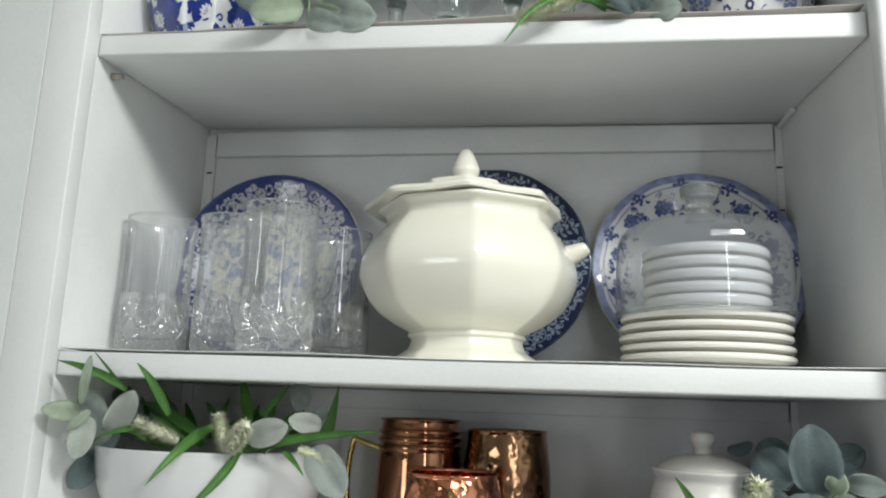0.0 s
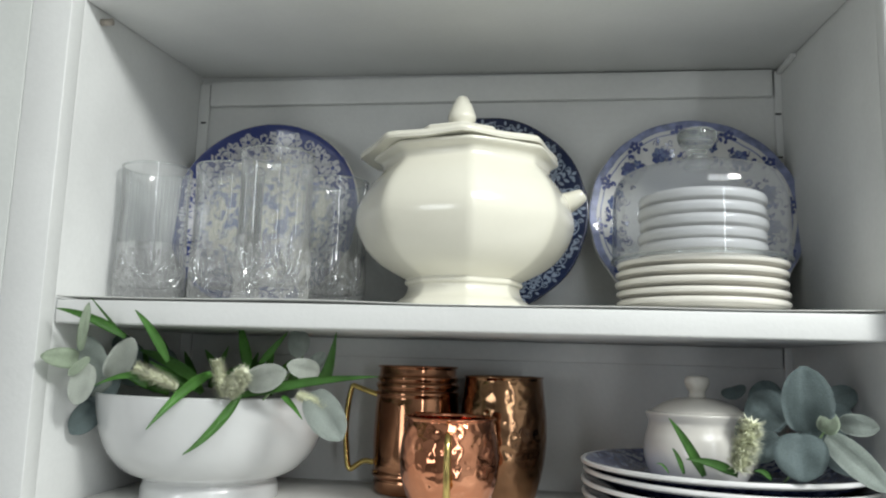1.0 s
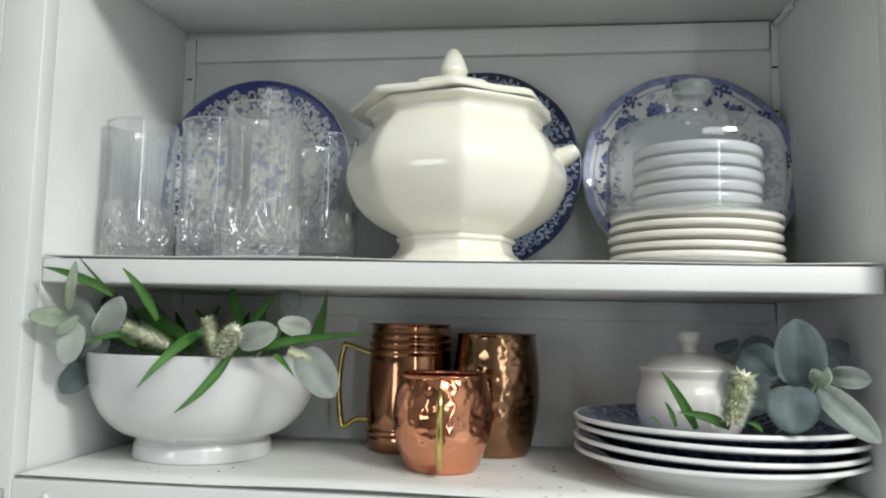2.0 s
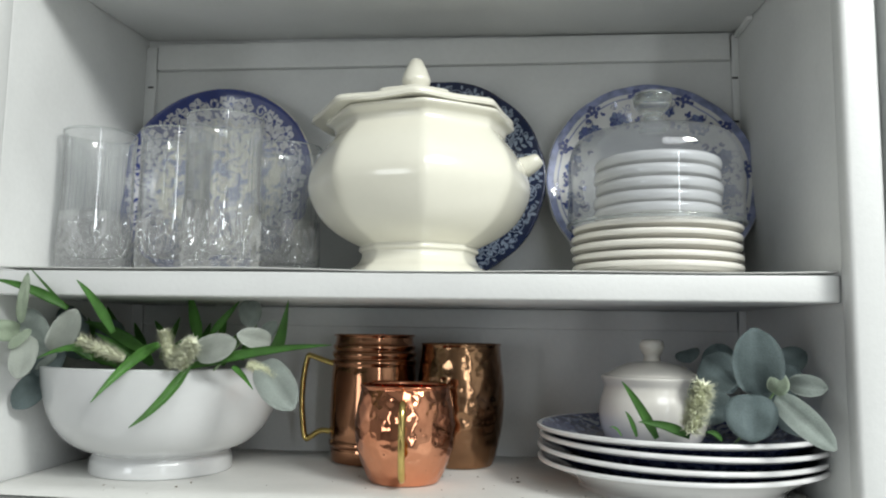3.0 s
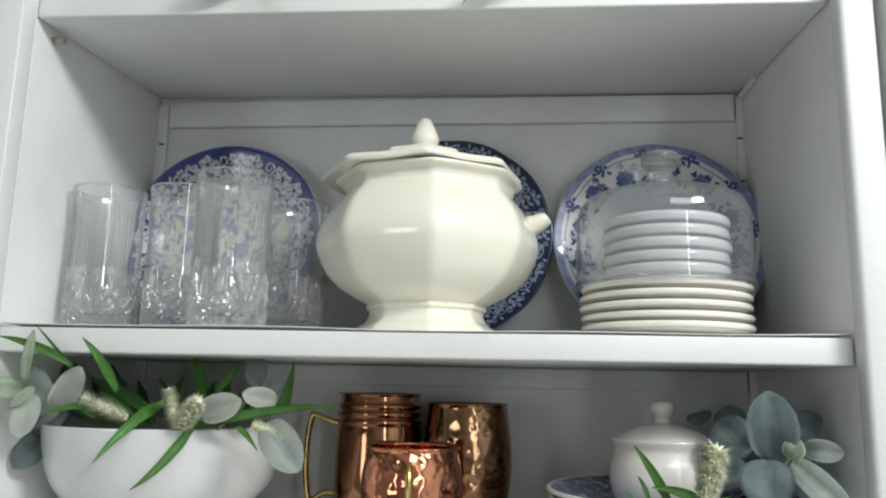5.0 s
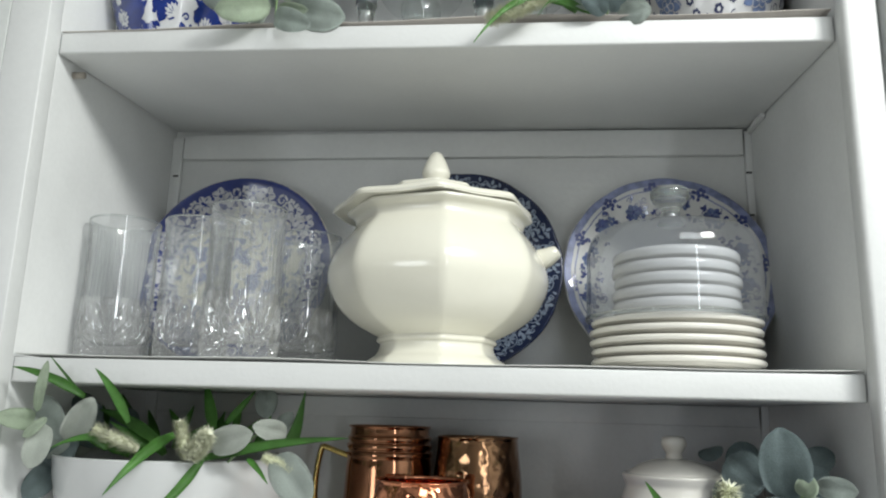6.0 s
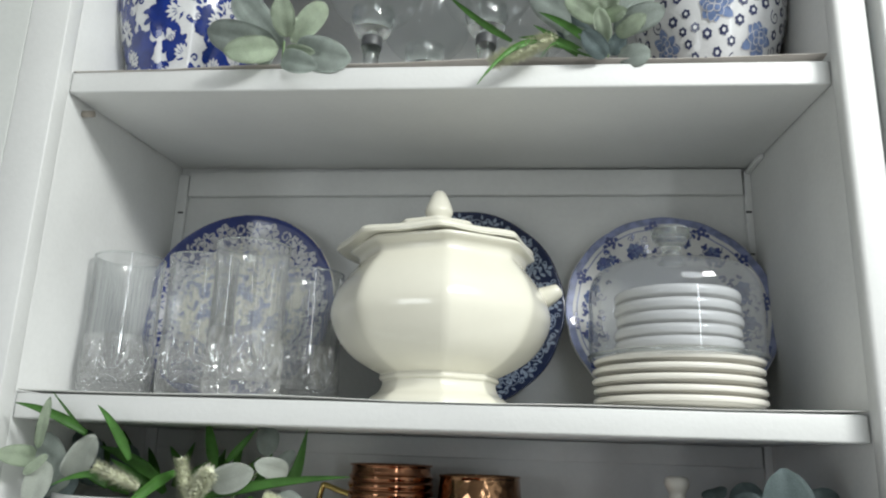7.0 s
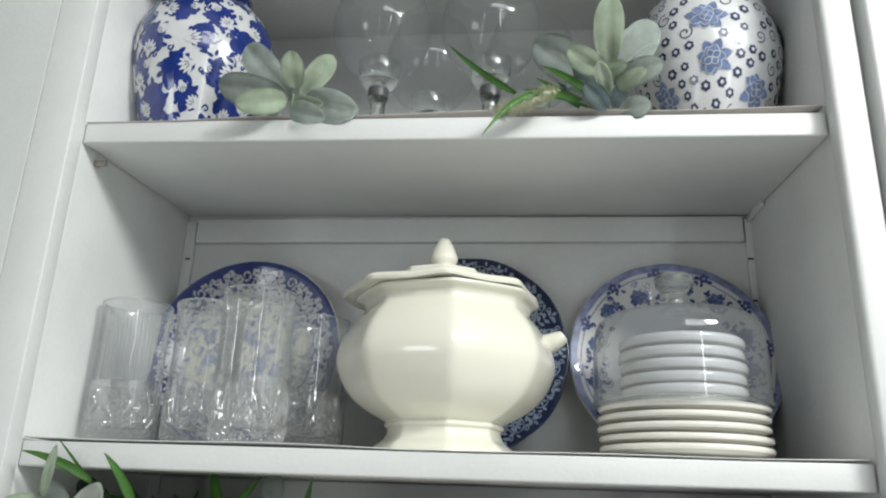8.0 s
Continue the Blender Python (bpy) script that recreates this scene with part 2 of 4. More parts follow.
def box(x0, x1, y0, y1, z0, z1, bevel=0.0015):
    bm = bmesh.new()
    bmesh.ops.create_cube(bm, size=1, matrix=Matrix.Translation(((x0 + x1) / 2, (y0 + y1) / 2, (z0 + z1) / 2)) @ Matrix.Diagonal((x1 - x0, y1 - y0, z1 - z0, 1)))
    if bevel:
        bmesh.ops.bevel(bm, geom=bm.edges[:], offset=bevel, segments=2, affect="EDGES", profile=0.6)
    return bm


def lathe(profile, seg=64, shape=None, bm=None):
    """Turns (radius, height) points about z. shape(angle, height) scales the radius."""
    bm = bm or bmesh.new()
    rings = []
    for r, z in profile:
        if r < 1e-6:
            rings.append([bm.verts.new((0, 0, z))])
        else:
            ring = []
            for i in range(seg):
                a = 2 * math.pi * i / seg
                k = r * (shape(a, z) if shape else 1)
                ring.append(bm.verts.new((k * math.cos(a), k * math.sin(a), z)))
            rings.append(ring)
    for a, b in zip(rings, rings[1:]):
        for i in range(seg):
            j = (i + 1) % seg
            if len(a) == 1 and len(b) == 1:
                continue
            if len(a) == 1:
                bm.faces.new((a[0], b[i], b[j]))
            elif len(b) == 1:
                bm.faces.new((a[i], a[j], b[0]))
            else:
                bm.faces.new((a[i], a[j], b[j], b[i]))
    return bm


def spline(points, steps=6):
    """A smooth line through the points."""
    p = [Vector(q) for q in points]
    p = [2 * p[0] - p[1]] + p + [2 * p[-1] - p[-2]]
    out = []
    for i in range(1, len(p) - 2):
        a, b, c, d = p[i - 1:i + 3]
        for k in range(steps):
            t = k / steps
            out.append(0.5 * (2 * b + (c - a) * t + (2 * a - 5 * b + 4 * c - d) * t * t + (3 * b - a - 3 * c + d) * t ** 3))
    return out + [p[-2]]


def profile(points, steps=5):
    return [(max(0.0, v.x), v.y) for v in spline([(r, z, 0) for r, z in points], steps)]


def tube(points, radius, seg=10, flat=1.0, taper=None, bm=None):
    """A bar along a line; flat squeezes it across, taper(t) scales it."""
    bm = bm or bmesh.new()
    pts = [Vector(p) for p in points]
    rings, side = [], None
    for i, p in enumerate(pts):
        d = (pts[min(i + 1, len(pts) - 1)] - pts[max(i - 1, 0)]).normalized()
        side = d.cross(Vector((0, 0, 1)) if abs(d.z) < 0.9 else Vector((0, 1, 0))).normalized() if side is None else (side - d * side.dot(d)).normalized()
        up = side.cross(d)
        k = radius * (taper(i / (len(pts) - 1)) if taper else 1)
        rings.append([bm.verts.new(p + side * k * math.cos(a) * flat + up * k * math.sin(a)) for a in (2 * math.pi * j / seg for j in range(seg))])
    for a, b in zip(rings, rings[1:]):
        for i in range(seg):
            bm.faces.new((a[i], a[(i + 1) % seg], b[(i + 1) % seg], b[i]))
    bm.faces.new(rings[0]), bm.faces.new(rings[-1])
    return bm


# flat motifs, as outlines in a plane
def oval(cx, cy, a, b, turn, n=9):
    c, s = math.cos(turn), math.sin(turn)
    return [(cx + a * math.cos(t) * c - b * math.sin(t) * s, cy + a * math.cos(t) * s + b * math.sin(t) * c) for t in (2 * math.pi * i / n for i in range(n))]


def petal(cx, cy, length, width, turn):
    """A pointed petal that starts at (cx, cy)."""
    c, s = math.cos(turn), math.sin(turn)
    pts = [(0, 0), (0.3, 0.42), (0.62, 0.5), (0.85, 0.3), (1, 0), (0.85, -0.3), (0.62, -0.5), (0.3, -0.42)]
    return [(cx + length * u * c - width * v * s, cy + length * u * s + width * v * c) for u, v in pts]


def blossom(cx, cy, r, petals, turn, width=0.75):
    return [petal(cx + 0.12 * r * math.cos(a), cy + 0.12 * r * math.sin(a), r * 0.88, r * width, a) for a in (turn + 2 * math.pi * i / petals for i in range(petals))]


def scroll(cx, cy, r, turn, w, turns=1.3, hand=1):
    """A curl drawn with a line of width w: short quads."""
    n, out, last = 14, [], None
    for i in range(n + 1):
        t = i / n
        a, q = turn + hand * 2 * math.pi * turns * t, r * (1 - 0.8 * t)
        pair = ((cx + (q + w / 2) * math.cos(a), cy + (q + w / 2) * math.sin(a)), (cx + (q - w / 2) * math.cos(a), cy + (q - w / 2) * math.sin(a)))
        if last:
            out.append([last[0], pair[0], pair[1], last[1]])
        last = pair
    return out


def ring_motif(cx, cy, r, w, n=12):
    return [[(cx + q * math.cos(a), cy + q * math.sin(a)) for q, a in ((r, 2 * math.pi * i / n), (r, 2 * math.pi * (i + 1) / n), (r - w, 2 * math.pi * (i + 1) / n), (r - w, 2 * math.pi * i / n))] for i in range(n)]


def inlay(shapes, where):
    """Lays flat outlines on a surface: where(u, v) gives the place."""
    bm = bmesh.new()
    for s in shapes:
        m = (sum(p[0] for p in s) / len(s), sum(p[1] for p in s) / len(s))
        if len(s) == 4:
            bm.faces.new([bm.verts.new(where(*p)) for p in s])
            continue
        c = bm.verts.new(where(*m))
        vs = [bm.verts.new(where(*p)) for p in s]
        for a, b in zip(vs, vs[1:] + vs[:1]):
            bm.faces.new((c, a, b))
    return bm


def height_of(prof):
    """Height of an upper profile at a radius."""
    edge = max(range(len(prof)), key=lambda i: prof[i][0])
    rs = np.array([p[0] for p in prof[edge:]])
    zs = np.array([p[1] for p in prof[edge:]])
    order = np.argsort(rs)
    return lambda r: float(np.interp(r, rs[order], zs[order]))


# ---- the room, closed round the camera ----
# the floor is out of view, kept pale to throw light under the shelves
tagged(part("floor", box(-2.2, 2.2, -3.2, 0.4, -0.05, 0), BOUNCE_FLOOR, smooth=False), "unseen pale floor of the room, lightened to bounce light up", "floor", kind="structure")
tagged(part("ceiling", box(-2.2, 2.2, -3.2, 0.4, 2.8, 2.85), WALLS, smooth=False), "pale painted ceiling of the room", "ceiling", kind="structure")
# south and west are unseen, darkened to cut bounce and deepen copper reflections
tagged(part("wall_south", box(-2.2, 2.2, -3.25, -3.2, 0, 2.8), BOUNCE_CUT, smooth=False), "plain unseen wall, tone set to steer bounce light", "wall", kind="structure")
tagged(part("wall_west", box(-2.25, -2.2, -3.2, 0.4, 0, 2.8), BOUNCE_CUT, smooth=False), "plain unseen wall, darkened to cut bounce light", "wall", kind="structure")
tagged(part("wall_east", box(2.2, 2.25, -3.2, 0.4, 0, 2.8), WALLS, smooth=False), "plain unseen wall, tone set to steer bounce light", "wall", kind="structure")
tagged(part("wall_north", box(-2.2, 2.2, 0.285, 0.40, 0, 2.8), WALLS, smooth=False), "pale painted wall that carries the cabinet", "wall", kind="structure")

# ---- the cabinet ----
H, BACK = 0.3675, 0.262
LOW, MID, UP, TOP = 1.306, 1.5, 1.819, 2.09
cabinet = thing("cabinet", label="white painted open wall cabinet with three display shelves", category="cabinet")
part("side_panel", box(-H - 0.018, -H, -0.0, BACK + 0.018, 1.26, TOP + 0.02), PAINT_IN, cabinet)
part("side_panel", box(H, H + 0.018, -0.0, BACK + 0.018, 1.26, TOP + 0.02), PAINT_IN, cabinet)
part("back_panel", box(-H, H, BACK, BACK + 0.018, 1.26, TOP + 0.02), PAINT_IN, cabinet)
part("bottom_panel", box(-H, H, 0.0, BACK, LOW - 0.022, LOW - 0.002), PAINT_IN, cabinet)
part("top_panel", box(-H, H, 0.0, BACK, TOP, TOP + 0.02), PAINT_IN, cabinet)
part("shelf", box(-H + 0.001, H - 0.001, 0.0, BACK - 0.001, MID - 0.0245, MID - 0.002, 0.002), PAINT, cabinet)
# the upper board is thinner towards the back
bm = box(-H + 0.001, H - 0.001, 0.0, BACK - 0.001, UP - 0.0258, UP - 0.002, 0.002)
for v in bm.verts:
    if v.co.y > 0.1 and v.co.z < UP - 0.015:
        v.co.z += 0.018
    v.co.z += -0.008 * v.co.x
part("shelf", bm, PAINT, cabinet)
# face frame
part("stile", box(-0.408, -H + 0.001, -0.021, -0.001, 1.24, TOP + 0.05, 0.0011), PAINT, cabinet)
part("stile", box(H - 0.002, 0.3945, -0.021, -0.001, 1.24, TOP + 0.05, 0.005), PAINT, cabinet)
part("bottom_rail", box(-H + 0.001, H - 0.002, -0.0205, -0.001, 1.24, LOW - 0.004, 0.002), PAINT, cabinet)
part("top_rail", box(-H + 0.001, H - 0.002, -0.0205, -0.001, TOP - 0.035, TOP + 0.05, 0.002), PAINT, cabinet)
# strip under the upper shelf, with the uprights in the corners
part("back_strip", box(-0.351, 0.356, BACK - 0.009, BACK - 0.0005, 1.7735, 1.8065, 0.001), PAINT_IN, cabinet)
for x0, x1 in ((-H, -0.3535), (0.359, H)):
    part("corner_upright", box(x0, x1, BACK - 0.006, BACK - 0.0005, LOW, 1.804, 0.0008), PAINT_IN, cabinet)
part("lower_back_strip", box(-0.351, 0.356, BACK - 0.009, BACK - 0.0005, 1.452, 1.4745, 0.001), PAINT_IN, cabinet)
# dark slivers on the uprights, coloured for the shade inside the pin slots
for z in (1.7515, 1.6985, 1.6455):
    for x in (-0.3595, 0.362):
        part("pin_slot", box(x - 0.0035, x + 0.0035, BACK - 0.0068, BACK - 0.0055, z - 0.0012, z + 0.0012, 0.0003), SLOT_SHADE, cabinet)
for x, z in ((-H + 0.006, 1.7865),):
    pin = lathe([(0, -0.006), (0.0035, -0.006), (0.0035, 0.006), (0.0, 0.006)], 12)
    bmesh.ops.transform(pin, matrix=pose(x, 0.03, z, 0, 90, 0), verts=pin.verts)
    part("shelf_pin", pin, BROWN, cabinet)
part("cleat", box(H - 0.006, H - 0.0005, 0.20, BACK - 0.007, 1.800, 1.806, 0.001), PAINT_IN, cabinet)
hinge = part("hinge_plate", box(-0.404, -0.372, -0.0232, -0.0205, 1.268, 1.294, 0.001), STEEL, cabinet, "small steel hinge plate")
for x, z in ((-0.396, 1.287), (-0.381, 1.274)):
    sc = lathe([(0, 0.0015), (0.002, 0.0012), (0.0028, 0), (0, 0)], 12)
    bmesh.ops.transform(sc, matrix=pose(x, -0.0234, z, 90), verts=sc.verts)
    part("screw", sc, STEEL, hinge)
sc = lathe([(0, 0.003), (0.003, 0.0025), (0.004, 0), (0, 0)], 12)
bmesh.ops.transform(sc, matrix=pose(-0.333, -0.0207, 1.288, 90), verts=sc.verts)
part("bumper", sc, PAINT, cabinet)

# neighbours of the cabinet
left = thing("side_cabinet", label="white painted flat cabinet front beside the open shelves", category="cabinet")
part("panel", box(-0.95, -0.4084, -0.0214, 0.285, 1.24, TOP + 0.05, 0.0008), SIDEPAINT, left)
right = thing("side_cabinet", label="white painted cabinet standing close beside the stile", category="cabinet")
part("panel", box(0.4015, 0.95, -0.030, 0.285, 1.24, TOP + 0.05, 0.003), PAINT, right)
part("reveal", box(0.395, 0.4012, -0.006, 0.285, 1.24, TOP + 0.05, 0.0005), PAINT_IN, right)


def liner(z, y0, seed, curl, mat=LINER):
    """Shelf paper with a wavy front edge."""
    rng = random.Random(seed)
    a, b = rng.uniform(0, 6), rng.uniform(0, 6)
    bm = bmesh.new()
    nx, ny, sheets = 90, 6, []
    for thick in (0.0, 0.0007):
        grid = []
        for j in range(ny + 1):
            row = []
            for i in range(nx + 1):
                x = -H + 0.003 + (2 * H - 0.006) * i / nx
                t = 1 - j / ny
                lift = curl * t ** 4 * max(0.0, 0.45 + 0.4 * math.sin(9 * x + a) + 0.35 * math.sin(23 * x + b))
                row.append(bm.verts.new((x, y0 + (BACK - 0.008 - y0) * j / ny, z - 0.0012 + thick + lift)))
            grid.append(row)
        sheets.append(grid)
    for grid in sheets:
        for r, s in zip(grid, grid[1:]):
            for i in range(nx):
                bm.faces.new((r[i], r[i + 1], s[i + 1], s[i]))
    for lo, hi in ((sheets[0][0], sheets[1][0]), (sheets[0][-1], sheets[1][-1]), ([r[0] for r in sheets[0]], [r[0] for r in sheets[1]]), ([r[-1] for r in sheets[0]], [r[-1] for r in sheets[1]])):
        for i in range(len(lo) - 1):
            bm.faces.new((lo[i], lo[i + 1], hi[i + 1], hi[i]))
    return tagged(part("shelf_liner", bm, mat), "white shelf paper lying on the board, front edge slightly curled", "shelf liner")


liner(LOW, -0.0195, 3, 0.002)
liner(MID, -0.0015, 5, 0.0022)
liner(UP + 0.0005, -0.0015, 8, 0.004, LINER_OLD)


# specks of dirt on the paper of the lower shelf
rng = random.Random(31)
dirt = bmesh.new()
for _ in range(46):
    x, y, r = rng.choice((rng.uniform(0.02, 0.11), rng.uniform(-0.33, 0.34))), rng.uniform(-0.012, 0.13), rng.uniform(0.0004, 0.0013)
    bmesh.ops.create_icosphere(dirt, subdivisions=1, radius=r, matrix=pose(x, y, LOW + 0.0002, 0, 0, rng.uniform(0, 90)) @ Matrix.Diagonal((rng.uniform(0.8, 2.2), 1, 0.5, 1)))
tagged(part("crumbs", dirt, CRUMB), "tiny dark crumbs of dirt on the shelf paper", "dirt", kind="stuff")


# ---- middle shelf ----
def octagon(turn, soft=0.02, swell=0.22):
    """Radius of a softened octagon with slightly swelling sides, one corner at the angle turn."""
    def f(a, z):
        q = abs((a - turn + math.pi / 8) % (math.pi / 4) - math.pi / 8)
        q = math.sqrt(q * q + soft * soft)
        flat = math.cos(math.pi / 8) / math.cos(math.pi / 8 - min(q, math.pi / 8))
        return flat + (1 - flat) * swell
    return f


def tureen():
    t = thing("soup_tureen", (0.006, 0.114, MID), "large cream glazed octagonal soup tureen with lid", "tureen")
    turn = radians(-90 + 9)
    oct8 = octagon(turn)
    k = 1.02
    body = profile([(0.0, 0.003), (0.055, 0.003), (0.0705, 0.0), (0.0714, 0.004), (0.0672, 0.009), (0.0605, 0.014), (0.0572, 0.020), (0.0568, 0.0245), (0.0592, 0.0262), (0.0600, 0.0288), (0.0592, 0.0315), (0.0650, 0.0345), (0.0820, 0.0440),
                    (0.0960, 0.056), (0.1060, 0.071), (0.1120, 0.088), (0.1108, 0.103), (0.1050, 0.118), (0.0965, 0.131), (0.0882, 0.141), (0.0862, 0.146), (0.0880, 0.151), (0.0938, 0.1545), (0.0955, 0.1568),
                    (0.0930, 0.1585), (0.080, 0.150), (0.078, 0.14), (0.09, 0.11), (0.085, 0.07), (0.0, 0.04)], 4)
    part("body", lathe([(r * k, z) for r, z in body], 128, oct8), CREAM, t)
    lid = profile([(0.0, 0.160), (0.09, 0.1612), (0.0985, 0.1625), (0.0990, 0.166), (0.0955, 0.169), (0.082, 0.1715), (0.060, 0.178), (0.049, 0.1815), (0.0455, 0.1835), (0.0445, 0.1875), (0.041, 0.1895), (0.025, 0.1915), (0.0, 0.193)], 4)

    lb = lathe([(r * k, z) for r, z in lid], 128, octagon(turn, 0.02, 0.05))
    for v in lb.verts:
        r = math.hypot(v.co.x, v.co.y)
        a = math.atan2(v.co.y, v.co.x) - turn
        v.co.z += 0.0010 * max(0.0, (r - 0.06) / 0.04) * math.cos(8 * a)
    # the lid is wider than the mouth, droops at the sides and sits a little askew
    for v in lb.verts:
        v.co.z -= 0.0025 * min(1.0, (v.co.x / 0.1) ** 2)
        v.co.x, v.co.y = v.co.x * 1.035, v.co.y * 1.01
    bmesh.ops.transform(lb, matrix=pose(0, 0, 0.1592, 0, -0.7, 0) @ pose(-0.0082, 0, -0.16), verts=lb.verts)
    lid_ob = part("lid", lb, CREAM, t)
    part("knob", lathe([(r, z) for r, z in profile([(0.0, 0.186), (0.013, 0.190), (0.0125, 0.1935), (0.0148, 0.199), (0.0145, 0.204), (0.0105, 0.2145), (0.0055, 0.2235), (0.0, 0.2258)], 5)], 40), CREAM, lid_ob).location = (-0.006, 0, 0.0045)
    pts = spline([(0.083, 0.030, 0.112), (0.097, 0.026, 0.116), (0.109, 0.022, 0.120), (0.1180, 0.019, 0.1245), (0.1225, 0.018, 0.1275)], 5)
    part("handle", tube(pts, 0.0135, 18, 1.2, lambda s: 1.15 - 0.72 * s if s < 0.97 else 0.28), CREAM, t)
    return t


tureen()

RIMMED = [(0.0, 0.004), (0.55, 0.004), (0.60, 0.0), (0.63, 0.0005), (0.64, 0.004), (0.78, 0.011), (0.97, 0.0195), (0.995, 0.0205), (1.0, 0.0222), (0.992, 0.0236), (0.96, 0.0232), (0.78, 0.0160), (0.66, 0.0100), (0.6, 0.0082), (0.0, 0.0078)]


def plate_profile(r, depth=1.0):
    return profile([(a * r, z * depth) for a, z in RIMMED], 4)


def standing_plate(label, r, x, y, lean, body_mat, turn, scallop=0.0, waves=12):
    """A plate on edge against the back panel; its face looks out."""
    t = thing("plate", label=label, category="plate", group="plates standing against the back")
    prof = plate_profile(r)

    def wave(a, z):
        return 1 + scallop * (abs(math.cos(waves * a / 2)) - 0.6) * (1 if z > 0.008 else 0.2)
    part("body", lathe(prof, 96, wave if scallop else None), body_mat, t)
    h = height_of(prof)
    t.matrix_world = pose(x, y, MID + r * math.cos(radians(lean)) + 0.0005, 90 - lean, 0, turn)
    return t, (lambda u, v, lift=0.0005: (u, v, h(min(math.hypot(u, v), 0.99 * r)) + lift))


def band(r0, r1, where, lift, n=96, wave=None):
    bm = bmesh.new()
    rings = []
    for r in np.linspace(r0, r1, 12):
        rings.append([bm.verts.new(where(r * k * math.cos(a), r * k * math.sin(a), lift)) for a, k in ((2 * math.pi * i / n, wave(2 * math.pi * i / n) if wave else 1) for i in range(n))])
    for p, q in zip(rings, rings[1:]):
        for i in range(n):
            bm.faces.new((p[i], p[(i + 1) % n], q[(i + 1) % n], q[i]))
    return bm


def around(r, a, shapes):
    """Moves motifs that were drawn round (0, 0) with v outwards to radius r, angle a."""
    c, s = math.cos(a - math.pi / 2), math.sin(a - math.pi / 2)
    return [[(u * c - (v + r) * s, u * s + (v + r) * c) for u, v in sh] for sh in shapes]


# plate with a navy border and white flowers
R1 = 0.121
p1, on1 = standing_plate("cream plate with navy border of white flowers, standing upright", R1, -0.256, 0.243, 9, CENTRE, 0)
part("navy_border", band(0.086, 0.1195, on1, 0.0004), NAVY, p1, "navy glazed border")
rng = random.Random(4)
flowers, lines = [], []
for i in range(30):
    a = 2 * math.pi * (i + 0.2 * rng.random()) / 30
    kind = i % 3
    if kind == 0:
        flowers += around(0.100, a, blossom(0, 0.002, 0.0115, 5, rng.random() * 6, 0.8) + blossom(-0.012, -0.008, 0.0085, 6, rng.random() * 6))
    elif kind == 1:
        flowers += around(0.098, a, blossom(0.002, 0.001, 0.0125, 6, rng.random() * 6, 0.65) + blossom(-0.010, 0.007, 0.006, 5, 1) + [petal(0.004, -0.012, 0.010, 0.005, -1.2), petal(-0.004, -0.012, 0.011, 0.005, -1.9)])
    else:
        flowers += around(0.101, a, scroll(0, 0.002, 0.008, rng.random() * 6, 0.0030) + scroll(0.010, -0.008, 0.005, 2, 0.002, 1.1, -1) + [petal(-0.004, -0.004, 0.011, 0.006, 3.6), petal(0.0, -0.008, 0.010, 0.005, -1.0)])
    flowers += around(0.082 + 0.005 * rng.random(), a + 0.1, blossom(0, 0, 0.0075, 5, rng.random() * 6) + [petal(0, 0, 0.012, 0.006, rng.random() * 6), petal(0.003, 0.002, 0.010, 0.005, rng.random() * 6)])
    lines += around(0.100, a, [oval(0, 0.002, 0.0024, 0.0024, 0)] + [oval(0.0065 * math.cos(q), 0.002 + 0.0065 * math.sin(q), 0.0030, 0.0007, q) for q in (0.3, 1.5, 2.8, 4.1, 5.3)])
    lines += around(0.085, a + 0.1, [oval(0, 0, 0.0018, 0.0018, 0), oval(0.004, 0.003, 0.003, 0.0006, 1.0), oval(-0.004, 0.002, 0.003, 0.0006, 2.4)])
tagged(part("flower_print", inlay(flowers, lambda u, v: on1(u, v, 0.0008)), PRINT, p1, "white printed flowers"), kind="stuff")
tagged(part("centre_print", inlay(lines, lambda u, v: on1(u, v, 0.0011)), NAVY, p1), kind="stuff")

# dark blue plate behind the tureen
R2 = 0.1228
p2, on2 = standing_plate("dark blue dinner plate with pale leaf print, behind the tureen", R2, 0.0155, 0.246, 7, DEEP, 0, 0.012, 10)
motif = []
for i in range(32):
    a = 2 * math.pi * (i + 0.25 * rng.random()) / 32
    if i % 2:
        motif += around(0.103, a, blossom(0, 0, 0.0085, 8, 0.3, 0.34) + ring_motif(0, 0, 0.0030, 0.0013, 8))
        motif += around(0.103, a, ring_motif(0, 0, 0.0105, 0.0012, 14))
    else:
        motif += around(0.101, a, [s for j in range(4) for s in (petal(0, -0.012 + 0.007 * j, 0.0085, 0.0038, 0.6), petal(0, -0.012 + 0.007 * j, 0.0085, 0.0038, 2.54))] + [petal(0, 0.012, 0.007, 0.004, 1.57)])
    motif += around(0.086, a + 0.12, scroll(0, 0, 0.006, rng.random() * 6, 0.0016) + [petal(0.002, 0.004, 0.008, 0.0035, rng.random() * 6), petal(-0.004, 0.0, 0.007, 0.0035, rng.random() * 6)])
    motif += around(0.094, a + 0.1, blossom(0.001, 0.002, 0.0055, 6, rng.random() * 6, 0.5) + [petal(0.0, 0.008, 0.007, 0.003, rng.random() * 6), petal(0.003, 0.016, 0.006, 0.003, rng.random() * 6)])
    motif += around(0.1135, a + 0.1, scroll(0.003, 0, 0.0035, rng.random() * 6, 0.0011) + [petal(-0.004, 0, 0.006, 0.003, rng.random() * 6), petal(-0.007, -0.003, 0.006, 0.003, rng.random() * 6)])
tagged(part("leaf_print", inlay(motif, lambda u, v: on2(u, v, 0.0008)), PALEBLUE, p2, "pale blue printed leaves and flowers"), kind="stuff")

